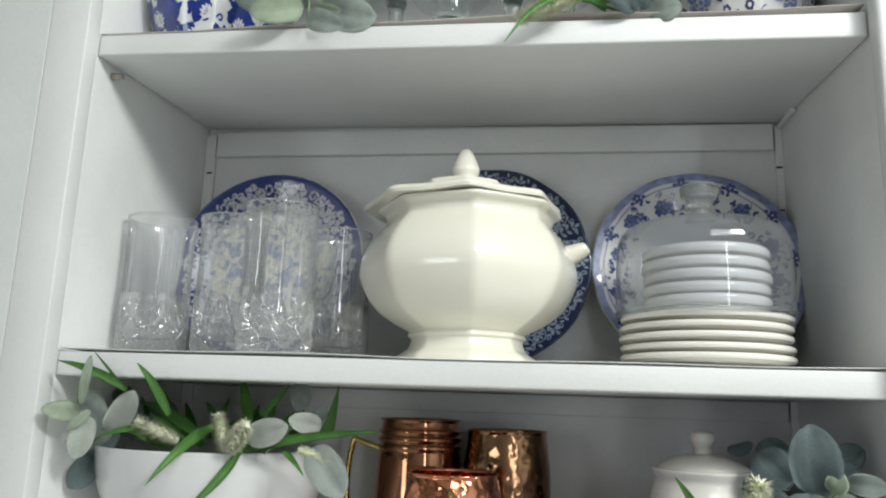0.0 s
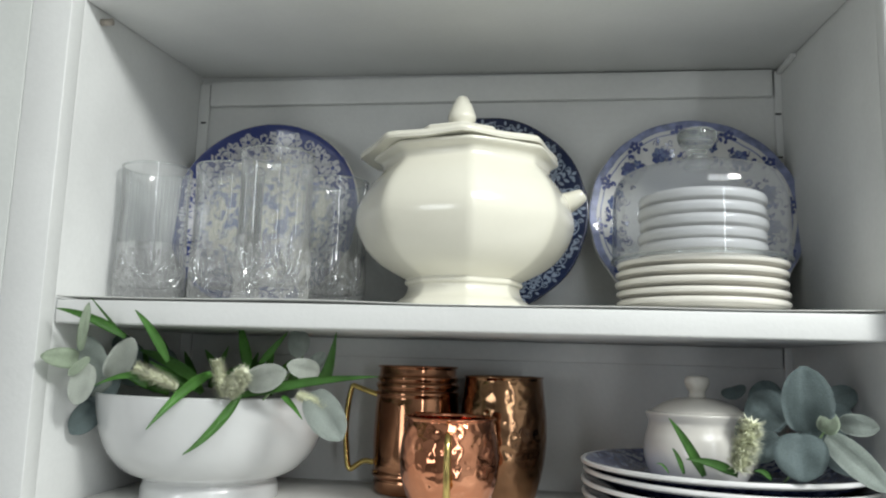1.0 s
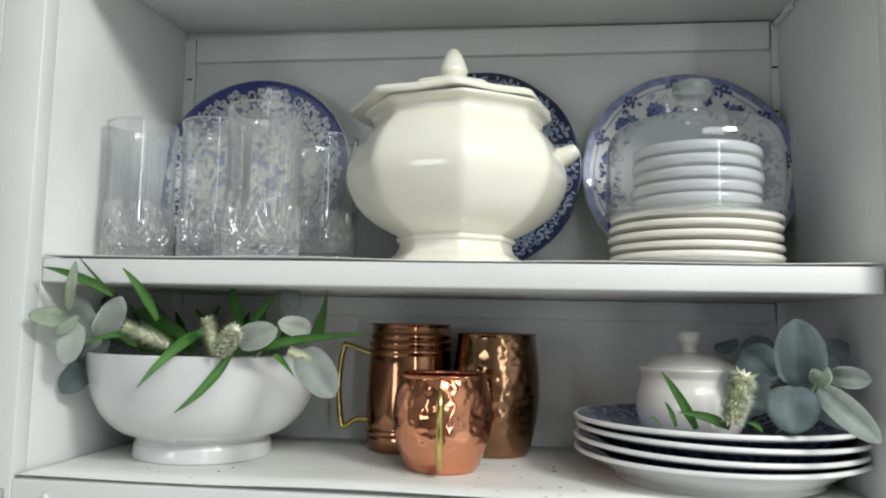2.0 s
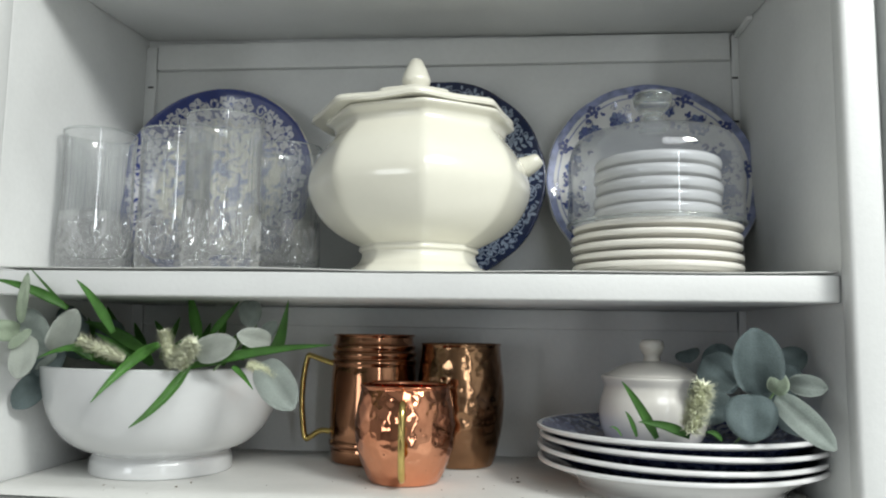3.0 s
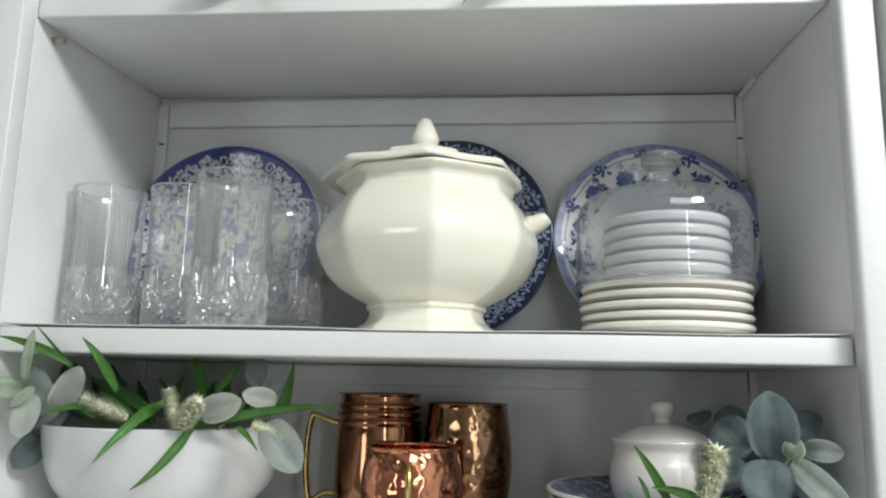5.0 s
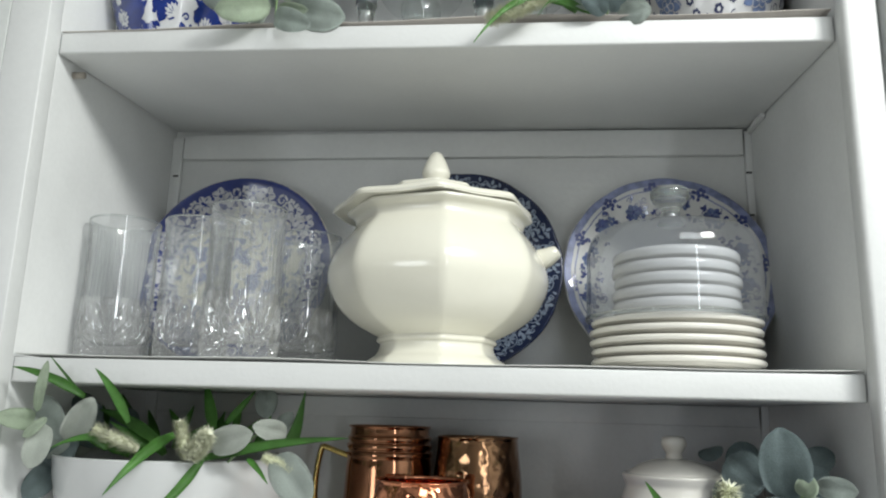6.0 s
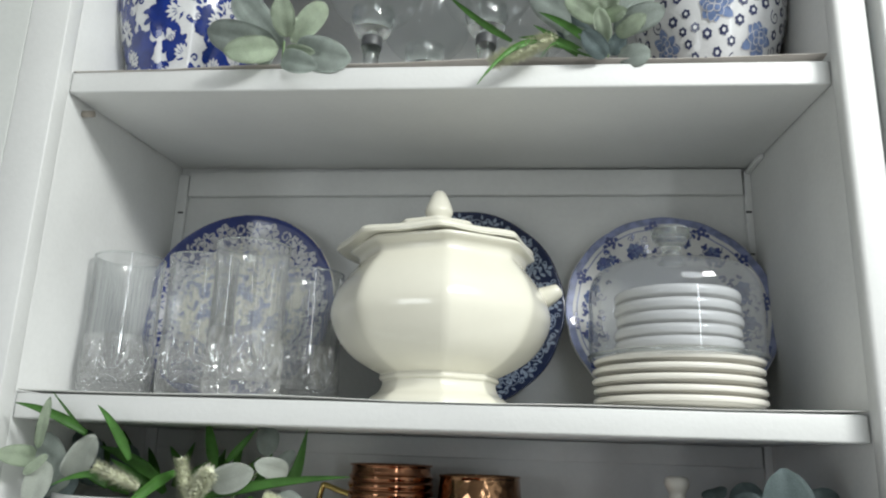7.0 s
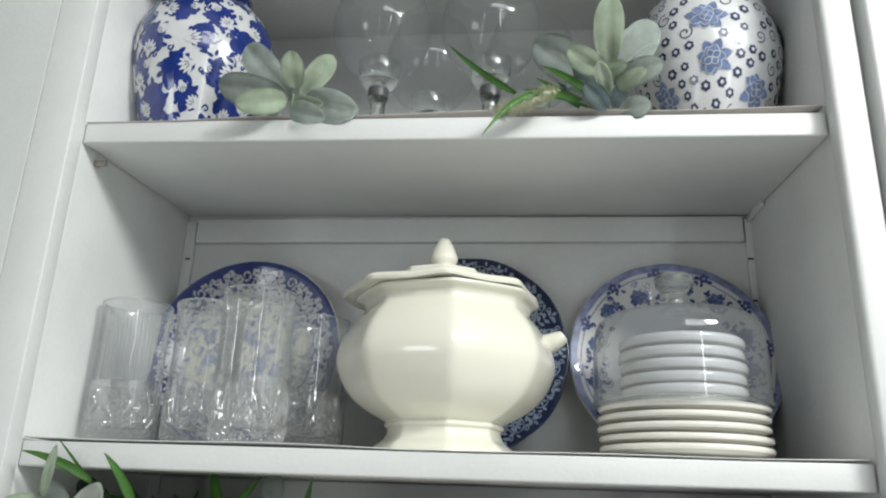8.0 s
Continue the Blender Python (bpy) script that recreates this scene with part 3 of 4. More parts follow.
# white plate with blue edge and flower sprays
R3 = 0.1192
p3, on3 = standing_plate("white scalloped plate with periwinkle edge and blue flower sprays", R3, 0.2573, 0.243, 9, PLAINWHITE, 0, 0.008, 16)
wav = lambda a: 1 + 0.008 * (abs(math.cos(8 * a)) - 0.6)
part("edge_band", band(0.1100, 0.1181, on3, 0.0005, 128, wav), EDGE, p3, "periwinkle blue edge band")
part("edge_line", band(0.1045, 0.1060, on3, 0.0005, 128, wav), EDGE, p3)
ink, wash = [], []
for i in range(12):
    a = 2 * math.pi * i / 12 + 0.12
    ink += around(0.1085, a, blossom(0, 0, 0.0062, 5, rng.random() * 6) + [oval(0.008, -0.002, 0.0028, 0.0022, 0), oval(-0.008, -0.002, 0.0028, 0.0022, 0), oval(0, -0.008, 0.002, 0.0024, 0)])
    b = a + math.pi / 12
    for _ in range(5):
        u, v = rng.uniform(-0.019, 0.019), rng.uniform(-0.020, 0.006)
        ink += around(0.094, b, scroll(u, v, rng.uniform(0.003, 0.006), rng.random() * 6, 0.0009, 1.1, rng.choice((-1, 1))))
    for _ in range(9):
        u, v, q = rng.uniform(-0.022, 0.022), rng.uniform(-0.020, 0.007), rng.random() * 6
        ink += around(0.094, b, [petal(u, v, rng.uniform(0.004, 0.0075), 0.0034, q), petal(u, v, 0.005, 0.003, q + 1.1)])
    u, v = rng.uniform(-0.006, 0.006), rng.uniform(-0.008, 0.0)
    wash += around(0.094, b, blossom(u, v, 0.0095, 6, rng.random() * 6) + blossom(u + 0.012, v - 0.004, 0.006, 5, rng.random() * 6))
    ink += around(0.094, b, [oval(u, v, 0.0022, 0.0018, 0.4)] + [oval(u + 0.005 * math.cos(q), v + 0.005 * math.sin(q), 0.0032, 0.0007, q) for q in (0.2, 1.4, 2.7, 4.0, 5.2)])
tagged(part("wash_print", inlay(wash, lambda u, v: on3(u, v, 0.0007)), MIDBLUE, p3), kind="stuff")
tagged(part("spray_print", inlay(ink, lambda u, v: on3(u, v, 0.0010)), INK, p3, "blue printed flower sprays"), kind="stuff")


def small_plate(r, tall, lip, well, mat, name, label, group):
    """A coupe plate with a thick rounded lip and a foot."""
    t = thing(name, label=label, category="plate", group=group)
    low = tall - lip
    pr = profile([(0.0, 0.0015), (0.66 * r, 0.0015), (0.68 * r, 0.0), (0.71 * r, 0.0002), (0.74 * r, 0.0018), (0.86 * r, low * 0.62), (0.945 * r, low), (0.985 * r, low + lip * 0.12), (r, low + lip * 0.55), (0.990 * r, low + lip * 0.85), (0.965 * r, tall), (0.92 * r, tall - lip * 0.12), (0.84 * r, well + 0.0008), (0.76 * r, well), (0.0, well)], 4)
    part("body", lathe(pr, 72), mat, t)
    return t


cx, cy = 0.2375, 0.096
first = small_plate(0.0795, 0.0118, 0.0058, 0.0088, WARM, "side_plate", "thick warm white side plate in a stack of five", "stack of side plates")
rng = random.Random(9)
for i in range(5):
    m = pose(cx + rng.uniform(-0.0015, 0.0015), cy + rng.uniform(-0.001, 0.001), MID + 0.0005 + 0.0093 * i, rng.uniform(-0.25, 0.25), rng.uniform(-0.3, 0.2), rng.uniform(0, 360))
    if i:
        copy_thing(first, m)
    else:
        first.matrix_world = m
saucer = small_plate(0.0600, 0.0195, 0.0096, 0.0112, SOFT, "saucer", "small thick white plate under the glass dome", "stack of small plates")
for i in range(5):
    m = pose(cx + 0.002 + rng.uniform(-0.0012, 0.0012), cy, MID + 0.0468 + 0.0117 * i, rng.uniform(-0.5, 0.5), rng.uniform(-0.5, 0.5), rng.uniform(0, 360))
    if i:
        copy_thing(saucer, m)
    else:
        saucer.matrix_world = m

cloche = thing("glass_dome", (cx - 0.001, cy, MID + 0.0498), "clear glass dome cover with knob over small plates", "dome cover")
part("dome", lathe(profile([(0.0827, 0.0), (0.0824, 0.030), (0.0818, 0.058), (0.0800, 0.0715), (0.0755, 0.0815), (0.067, 0.0875), (0.050, 0.0915), (0.025, 0.0938), (0.008, 0.0945), (0.0, 0.0946)], 6), 96), DOMEGLASS, cloche)
part("lip", lathe(profile([(0.0805, 0.0008), (0.0822, -0.0004), (0.0839, 0.0008), (0.0838, 0.0028), (0.0822, 0.0036), (0.0807, 0.0026), (0.0805, 0.0008)], 4), 96), SOLIDGLASS, cloche)
part("knob", lathe(profile([(0.0, 0.0950), (0.0135, 0.0953), (0.0100, 0.1010), (0.0095, 0.1110), (0.0165, 0.1190), (0.0190, 0.1255), (0.0175, 0.1320), (0.009, 0.1345), (0.0, 0.1340)], 5), 16), SOLIDGLASS, cloche)


def tumbler():
    """A tall cut glass: upright flutes above, fans of star cuts and a diamond-cut heavy foot below."""
    t = thing("highball_glass", label="tall clear cut crystal highball glass", category="glass", group="cut crystal glasses")
    k, fans = 0.955, 6

    def groove(d, w):
        return max(0.0, 1 - abs(d) / w)

    def flute(a, z):
        """Two close flutes on each side of every fan."""
        u = (a * fans / (2 * math.pi)) % 1 - 0.5
        fade = min(1, max(0.0, (z - 0.050) / 0.012)) * min(1, max(0.0, (0.139 - z) / 0.004))
        return 1 - 0.085 * fade * max(groove(abs(u) - 0.43, 0.045), groove(abs(u) - 0.31, 0.035), 0.5 * groove(u, 0.05))

    def star(a, z):
        if z > 0.0629:
            return 1
        u = ((a * fans / (2 * math.pi)) % 1 - 0.5) * 2 * math.pi * 0.0365 / fans
        v = z - 0.017
        deep = 0.0
        if v > 0:
            far = math.hypot(u, v)
            for phi, long in ((0, 0.045), (0.33, 0.041), (-0.33, 0.041), (0.72, 0.032), (-0.72, 0.032), (1.15, 0.021), (-1.15, 0.021)):
                off, on = u * math.cos(phi) - v * math.sin(phi), u * math.sin(phi) + v * math.cos(phi)
                if 0.002 < on < long:
                    deep = max(deep, groove(off, 0.0024) * min(1, (long - on) / 0.012))
        else:
            w = u + math.pi * 0.0365 / fans
            deep = 0.7 * max(groove((w + v) % 0.0090 - 0.0045, 0.0024), groove((w - v) % 0.0090 - 0.0045, 0.0024))
        return 1 - 0.11 * deep

    foot = profile([(0.0, 0.0), (0.028, 0.0), (0.034, 0.0015), (0.0372, 0.007), (0.0386, 0.016), (0.0388, 0.030), (0.0382, 0.045), (0.0374, 0.063)], 9)
    well = profile([(0.0350, 0.063), (0.0345, 0.040), (0.031, 0.026), (0.022, 0.0185), (0.0, 0.0165)], 3)
    part("cut_foot", lathe([(r * k, z) for r, z in foot + well], 288, star), CUTGLASS, t, "heavy star-cut crystal foot", smooth=False)
    wall = profile([(0.0374, 0.0632), (0.0368, 0.078), (0.0366, 0.100), (0.0370, 0.128), (0.0378, 0.1465)], 5)
    inner = profile([(0.0366, 0.1465), (0.0356, 0.128), (0.0350, 0.100), (0.0350, 0.0632)], 4)
    part("fluted_wall", lathe([(r * k, z) for r, z in wall], 288, flute), CRYSTAL, t, "clear wall with upright flutes", smooth=False)
    part("inner_wall", lathe([(r * k, z) for r, z in inner], 48), BLOWN, t)
    part("rim", lathe([(r * k, z + 0.018) for r, z in profile([(0.0365, 0.1280), (0.0378, 0.1282), (0.0380, 0.1292), (0.0372, 0.1299), (0.0364, 0.1292), (0.0365, 0.1280)], 3)], 72), SOLIDGLASS, t)
    return t


glass = tumbler()
glass.matrix_world = pose(-0.174, 0.045, MID + 0.0005, 0, 0, -15)
for x, y, turn in ((-0.3295, 0.098, 20), (-0.246, 0.098, 42), (-0.147, 0.163, 5)):
    copy_thing(glass, pose(x, y, MID + 0.0005, 0, 0, turn))


# ---- lower shelf ----
bowl = thing("serving_bowl", (-0.255, 0.120, LOW), "large glossy white footed ceramic serving bowl holding greenery", "bowl")
part("body", lathe(profile([(0.0, 0.006), (0.062, 0.004), (0.0675, 0.0), (0.0690, 0.002), (0.0685, 0.012), (0.0665, 0.017), (0.0680, 0.020), (0.086, 0.028), (0.101, 0.043), (0.1105, 0.062), (0.1160, 0.084), (0.1180, 0.1015),
                            (0.1178, 0.1038), (0.1150, 0.1035), (0.1105, 0.088), (0.103, 0.064), (0.09, 0.042), (0.06, 0.026), (0.0, 0.022)], 5), 96, lambda a, z: 1 + 0.004 * math.cos(6 * a) * min(1, z / 0.1)), BOWLWHITE, bowl)
part("foam_filling", lathe([(0.0, 0.0945), (0.06, 0.093), (0.1085, 0.088), (0.1, 0.06), (0.0, 0.05)], 40), LEAF["stem"], bowl)


def mug(name, label, at, outer, mat, lip, handle, turn):
    t = thing(name, at, label, "mug", "copper mugs")
    t.matrix_world = pose(*at, 0, 0, turn)
    wall = 0.0014
    inner = [(max(0.0, r - wall), z + (0.002 if i == 0 else 0)) for i, (r, z) in enumerate(outer)]
    top = outer[-1]
    prof = profile(outer, 5) + [(top[0] + lip * 0.6, top[1] + 0.0006), (top[0] + lip, top[1] + 0.0016), (top[0] + lip * 0.5, top[1] + 0.0028), (top[0] - wall, top[1] + 0.0018)] + profile(inner[::-1], 4)
    part("cup", lathe([(0.0, 0.0)] + prof + [(0.0, 0.003)], 80), mat, t)
    part("handle", handle, BRASS, t, "brass handle")
    return t


# barrel mug in front, its handle towards the room
pts = spline([(0, -0.043, 0.074), (0, -0.052, 0.0765), (0, -0.0585, 0.070), (0, -0.062, 0.054), (0, -0.061, 0.036), (0, -0.056, 0.019), (0, -0.049, 0.011), (0, -0.036, 0.012)], 6)
mug("copper_mug", "short hammered copper barrel mug with brass handle", (-0.0015, 0.092, LOW), [(r * 1.04, z * 0.965) for r, z in ((0.0285, 0.0), (0.0325, 0.002), (0.0385, 0.015), (0.0440, 0.032), (0.0462, 0.050), (0.0452, 0.067), (0.0425, 0.083), (0.0405, 0.0915))], COPPER, 0.0022,
    tube(pts, 0.0042, 12, 0.8), 5)
# tall tankard with raised bands
bands = [(0.040, 0.0), (0.0438, 0.002), (0.0448, 0.012), (0.0446, 0.016), (0.0466, 0.018), (0.0466, 0.022), (0.0452, 0.024), (0.0462, 0.032), (0.0462, 0.060), (0.0450, 0.090), (0.0440, 0.1000), (0.0452, 0.1022), (0.0452, 0.1058), (0.0434, 0.1082),
         (0.0450, 0.1108), (0.0450, 0.1142), (0.0430, 0.1165), (0.0442, 0.1188), (0.0442, 0.1218), (0.0424, 0.124), (0.0415, 0.131)]
hp = spline([(-0.043, 0, 0.104), (-0.056, 0, 0.108), (-0.071, 0, 0.113), (-0.0745, 0, 0.111), (-0.0785, 0, 0.090), (-0.0795, 0, 0.060), (-0.0765, 0, 0.030), (-0.0735, 0, 0.0225), (-0.069, 0, 0.024), (-0.058, 0, 0.031), (-0.045, 0, 0.030)], 5)
mug("copper_tankard", "tall smooth antique copper tankard with raised bands and brass handle", (-0.053, 0.201, LOW), [(r * 1.03, z * 1.03) for r, z in bands], BRIGHT, 0.0030, tube(hp, 0.0032, 10, 1.5), 4)
hp3 = spline([(0.040, 0.01, 0.095), (0.055, 0.014, 0.097), (0.068, 0.018, 0.085), (0.070, 0.018, 0.06), (0.064, 0.016, 0.035), (0.042, 0.01, 0.03)], 5)
mug("copper_mug", "tall dark hammered antique copper barrel mug", (0.0445, 0.193, LOW), [(0.032, 0.0), (0.0355, 0.002), (0.0405, 0.018), (0.0452, 0.042), (0.0472, 0.066), (0.0465, 0.088), (0.0440, 0.111), (0.0425, 0.1265)], BRONZE, 0.0012, tube(hp3, 0.0035, 10, 1.2), 75)

# stack of dinner plates
px, py, PR = 0.258, 0.112, 0.1325
proto = None
for i in range(4):
    t = thing("dinner_plate", label="blue printed dinner plate with white rim, in a stack of four", category="plate", group="stack of dinner plates") if i == 0 else None
    if t:
        proto = t
        prof = profile([(a * PR, z * 1.2) for a, z in [(0.0, 0.004), (0.64, 0.004), (0.68, 0.0), (0.71, 0.0005), (0.72, 0.004), (0.84, 0.0125), (0.975, 0.0195), (0.996, 0.0200), (1.0, 0.0214), (0.994, 0.0228), (0.965, 0.0226), (0.84, 0.0165), (0.72, 0.0095), (0.66, 0.0082), (0.0, 0.0078)]], 4)
        part("body", lathe(prof, 96), WHITE, t)
        hh = height_of(prof)
        bm = bmesh.new()
        lathe([(r, hh(r) + 0.0005) for r in (0.001, 0.03, 0.06, 0.085, 0.1, 0.115, 0.1275)], 72, None, bm)
        part("blue_print", bm, CALICO, t, "dark blue printed well and border")
        t.matrix_world = pose(px, py, LOW + 0.0005, 0.4, -0.7, 0)
        upper = copy_thing(t, pose(px - 0.001, py + 0.0008, LOW + 0.0097, 0.5, -0.45, 70))
        # only the upper plates carry a deep navy band under the rim
        lo = height_of(prof[:30][::-1])
        bm = bmesh.new()
        lathe([(r, lo(r) - 0.0006) for r in (0.099, 0.108, 0.118, 0.1265)], 72, None, bm)
        part("blue_underside", bm, DEEP, upper, "deep navy band under the rim, above the plate below")
    elif i > 1:
        copy_thing(upper, pose(px + 0.001 * (-1) ** i, py + 0.0008 * i, LOW + 0.0005 + 0.0092 * i, 0.5, -0.6 + 0.15 * i, 70 * i))

jar = thing("sugar_bowl", (0.236, 0.118, LOW + 0.0378), "small lidded white ceramic sugar bowl on stacked plates", "sugar bowl")
part("body", lathe(profile([(r, z * 1.065) for r, z in [(0.0, 0.0), (0.038, 0.0), (0.043, 0.002), (0.0485, 0.012), (0.0510, 0.024), (0.0500, 0.036), (0.0472, 0.045), (0.0460, 0.051), (0.0478, 0.056), (0.0486, 0.059), (0.047, 0.0605), (0.043, 0.058), (0.04, 0.04), (0.0, 0.03)]], 5), 72), WARM, jar)
lid = part("lid", lathe(profile([(r, z * 1.065) for r, z in [(0.0, 0.058), (0.041, 0.0595), (0.0425, 0.061), (0.0400, 0.0635), (0.030, 0.069), (0.018, 0.0725), (0.0, 0.074)]], 5), 64), WARM, jar)
part("knob", lathe(profile([(r, z * 1.065) for r, z in [(0.0, 0.072), (0.0078, 0.0735), (0.0075, 0.078), (0.0105, 0.083), (0.0118, 0.087), (0.0105, 0.0915), (0.006, 0.0932), (0.0, 0.0935)]], 5), 40), WARM, lid)


# ---- upper shelf ----
def wrap(cx, prof, lift):
    """Places (angle * radius, height) motifs on a turned body."""
    rs, zs = np.array([p[0] for p in prof]), np.array([p[1] for p in prof])
    rmax = float(rs.max())

    def where(u, v):
        r = float(np.interp(v, zs, rs)) + lift
        a = u / rmax
        return (r * math.sin(a), -r * math.cos(a), v)
    return where


ginger = thing("ginger_jar", (-0.303, 0.112, UP), "white porcelain ginger jar with cobalt leaf pattern", "jar")
GP = profile([(0.050, 0.0), (0.0525, 0.002), (0.056, 0.020), (0.066, 0.055), (0.0765, 0.090), (0.0825, 0.125), (0.0815, 0.155), (0.0735, 0.182), (0.060, 0.200), (0.047, 0.208), (0.0435, 0.212)], 5)
part("body", lathe([(0.0, 0.003)] + GP + [(0.040, 0.212), (0.038, 0.2), (0.0, 0.19)], 80), CRACKLE, ginger)
rng = random.Random(12)
blots, feathers, veins = [], [], []
for row in range(6):
    for i in range(10):
        u, v = (i + 0.5 * (row % 2) + rng.uniform(-0.13, 0.13)) * 0.052 - 0.26, 0.018 + row * 0.0355 + rng.uniform(-0.004, 0.004)
        q, big = rng.uniform(0, 6.28), (i + 2 * row) % 3 == 0
        size = rng.uniform(0.90, 1.10) * (1.27 if big else 1.02)
        # a ragged patch of lobes
        blots += [oval(u + 0.009 * size * math.cos(q + j * 1.25), v + 0.009 * size * math.sin(q + j * 1.25), rng.uniform(0.008, 0.0115) * size, rng.uniform(0.007, 0.009) * size, rng.uniform(0, 3), 12) for j in range(5)]
        blots += [petal(u + 0.012 * size * math.cos(s), v + 0.012 * size * math.sin(s), rng.uniform(0.006, 0.013) * size, 0.0058, s + rng.uniform(-0.9, 0.9)) for s in (q + k * 0.63 + rng.uniform(-0.2, 0.2) for k in range(10))]
        # thin tendrils and dots between the patches
        tx, ty = u + 0.026 + rng.uniform(-0.004, 0.004), v + rng.uniform(-0.016, 0.016)
        blots += scroll(tx, ty, rng.uniform(0.003, 0.0055), rng.uniform(0, 6), 0.0022, 1.0, rng.choice((-1, 1)))
        blots += [oval(u + rng.uniform(-0.026, 0.026), v + rng.choice((-1, 1)) * rng.uniform(0.017, 0.021), rng.uniform(0.0025, 0.005), 0.0022, rng.uniform(0, 3)) for _ in range(3)]
        # white fern fans that cut into the patch from its edge
        for side in ((0,) if big else (0, 2.6)):
            fa = q + side + rng.uniform(-0.4, 0.4)
            fx, fy = u + 0.017 * size * math.cos(fa), v + 0.016 * size * math.sin(fa)
            long = rng.uniform(0.0145, 0.0185) if side == 0 else rng.uniform(0.008, 0.011)
            feathers += [petal(fx, fy, long * (1 - 0.09 * abs(j - 2.5)), 0.0043, fa + math.pi + (j - 2.5) * 0.40) for j in range(6)]
            feathers += [oval(fx, fy, 0.0048, 0.0036, fa)]
            veins += [oval(fx - 0.006 * math.cos(fa + k), fy - 0.006 * math.sin(fa + k), 0.0034, 0.0005, fa + k) for k in (-0.5, 0.0, 0.5)]
blots = [s for s in blots if all(0.004 < p[1] < 0.206 for p in s)]
feathers = [s for s in feathers if all(0.004 < p[1] < 0.206 for p in s)]
tagged(part("cobalt_print", inlay(blots, wrap(0, GP, 0.0004)), COBALTINK, ginger, "ragged cobalt leaf print"), kind="stuff")
tagged(part("feather_print", inlay(feathers, wrap(0, GP, 0.0008)), CRACKLE, ginger, "white feathered leaves"), kind="stuff")
tagged(part("vein_print", inlay([s for s in veins if all(0.004 < p[1] < 0.206 for p in s)], wrap(0, GP, 0.0011)), COBALTINK, ginger), kind="stuff")
part("lid", lathe(profile([(0.0, 0.208), (0.0470, 0.2085), (0.0480, 0.211), (0.0475, 0.226), (0.045, 0.232), (0.030, 0.240), (0.0, 0.243)], 5), 64), COBALT, ginger)
part("neck_ring", lathe(profile([(0.0465, 0.2035), (0.0490, 0.2055), (0.0485, 0.2085), (0.046, 0.2085)], 4), 64), WHITE, ginger)

globe = thing("ginger_jar", (0.291, 0.112, UP), "round white crackled jar with blue flowers and rings", "jar")
QP = profile([(0.045, 0.0), (0.048, 0.002), (0.055, 0.022), (0.067, 0.052), (0.0765, 0.085), (0.0802, 0.112), (0.0785, 0.138), (0.0705, 0.165), (0.058, 0.186), (0.046, 0.196), (0.0425, 0.20)], 5)
part("body", lathe([(0.0, 0.003)] + QP + [(0.038, 0.200), (0.036, 0.19), (0.0, 0.18)], 80), CRACKLE, globe)
rng = random.Random(21)
big = [(-0.016, 0.128), (-0.013, 0.080), (-0.074, 0.050), (0.040, 0.050), (0.090, 0.130), (-0.110, 0.140), (0.150, 0.080), (-0.160, 0.08), (-0.010, 0.172)]
petals, outlines, dots, holes, curls = [], [], [], [], []
for u, v in big:
    t0 = rng.random() * 6
    for n_p, l_p, w_p, q0 in ((7, 0.0225, 0.0128, t0), (6, 0.0165, 0.0112, t0 + 0.35), (4, 0.0095, 0.0085, t0 + 0.8)):
        for i in range(n_p):
            q = q0 + 2 * math.pi * i / n_p + rng.uniform(-0.12, 0.12)
            k = rng.uniform(0.72, 1.12)
            outlines.append((n_p, petal(u, v, l_p * k, w_p, q)))
            petals.append((n_p, petal(u + 0.0012 * math.cos(q), v + 0.0012 * math.sin(q), l_p * k - 0.0022, w_p - 0.0022, q)))
spots = []
for _ in range(4000):
    u, v = rng.uniform(-0.2, 0.2), rng.uniform(0.025, 0.185)
    if all(math.hypot(u - a, v - b) > 0.026 for a, b in big) and all(math.hypot(u - a, v - b) > (0.0130 if k else 0.0150) for a, b, k in spots):
        k = rng.random() < 0.72
        spots.append((u, v, k))
        if k:
            r = rng.uniform(0.0050, 0.0062)
            dots += blossom(u, v, r, 6, rng.random(), 0.8)
            holes += [oval(u, v, r * 0.36, r * 0.36, 0)]
        else:
            curls += scroll(u, v, rng.uniform(0.007, 0.0095), rng.random() * 6, 0.0013, 1.25, rng.choice((-1, 1)))
for layer, n_p in enumerate((7, 6, 4)):
    tagged(part("outline_print", inlay([s for k, s in outlines if k == n_p], wrap(0, QP, 0.0004 + 0.0007 * layer)), PRINT, globe, "raised pale petal outlines"), kind="stuff")
    tagged(part("petal_print", inlay([s for k, s in petals if k == n_p], wrap(0, QP, 0.0007 + 0.0007 * layer)), PETALBLUE, globe, "washed blue flowers"), kind="stuff")
tagged(part("ring_print", inlay(dots, wrap(0, QP, 0.0005)), DUSK, globe, "small dark ring flowers"), kind="stuff")
tagged(part("ring_centre_print", inlay(holes, wrap(0, QP, 0.0009)), CRACKLE, globe), kind="stuff")
tagged(part("vine_print", inlay(curls, wrap(0, QP, 0.0005)), DUSK, globe, "thin curled blue vines"), kind="stuff")


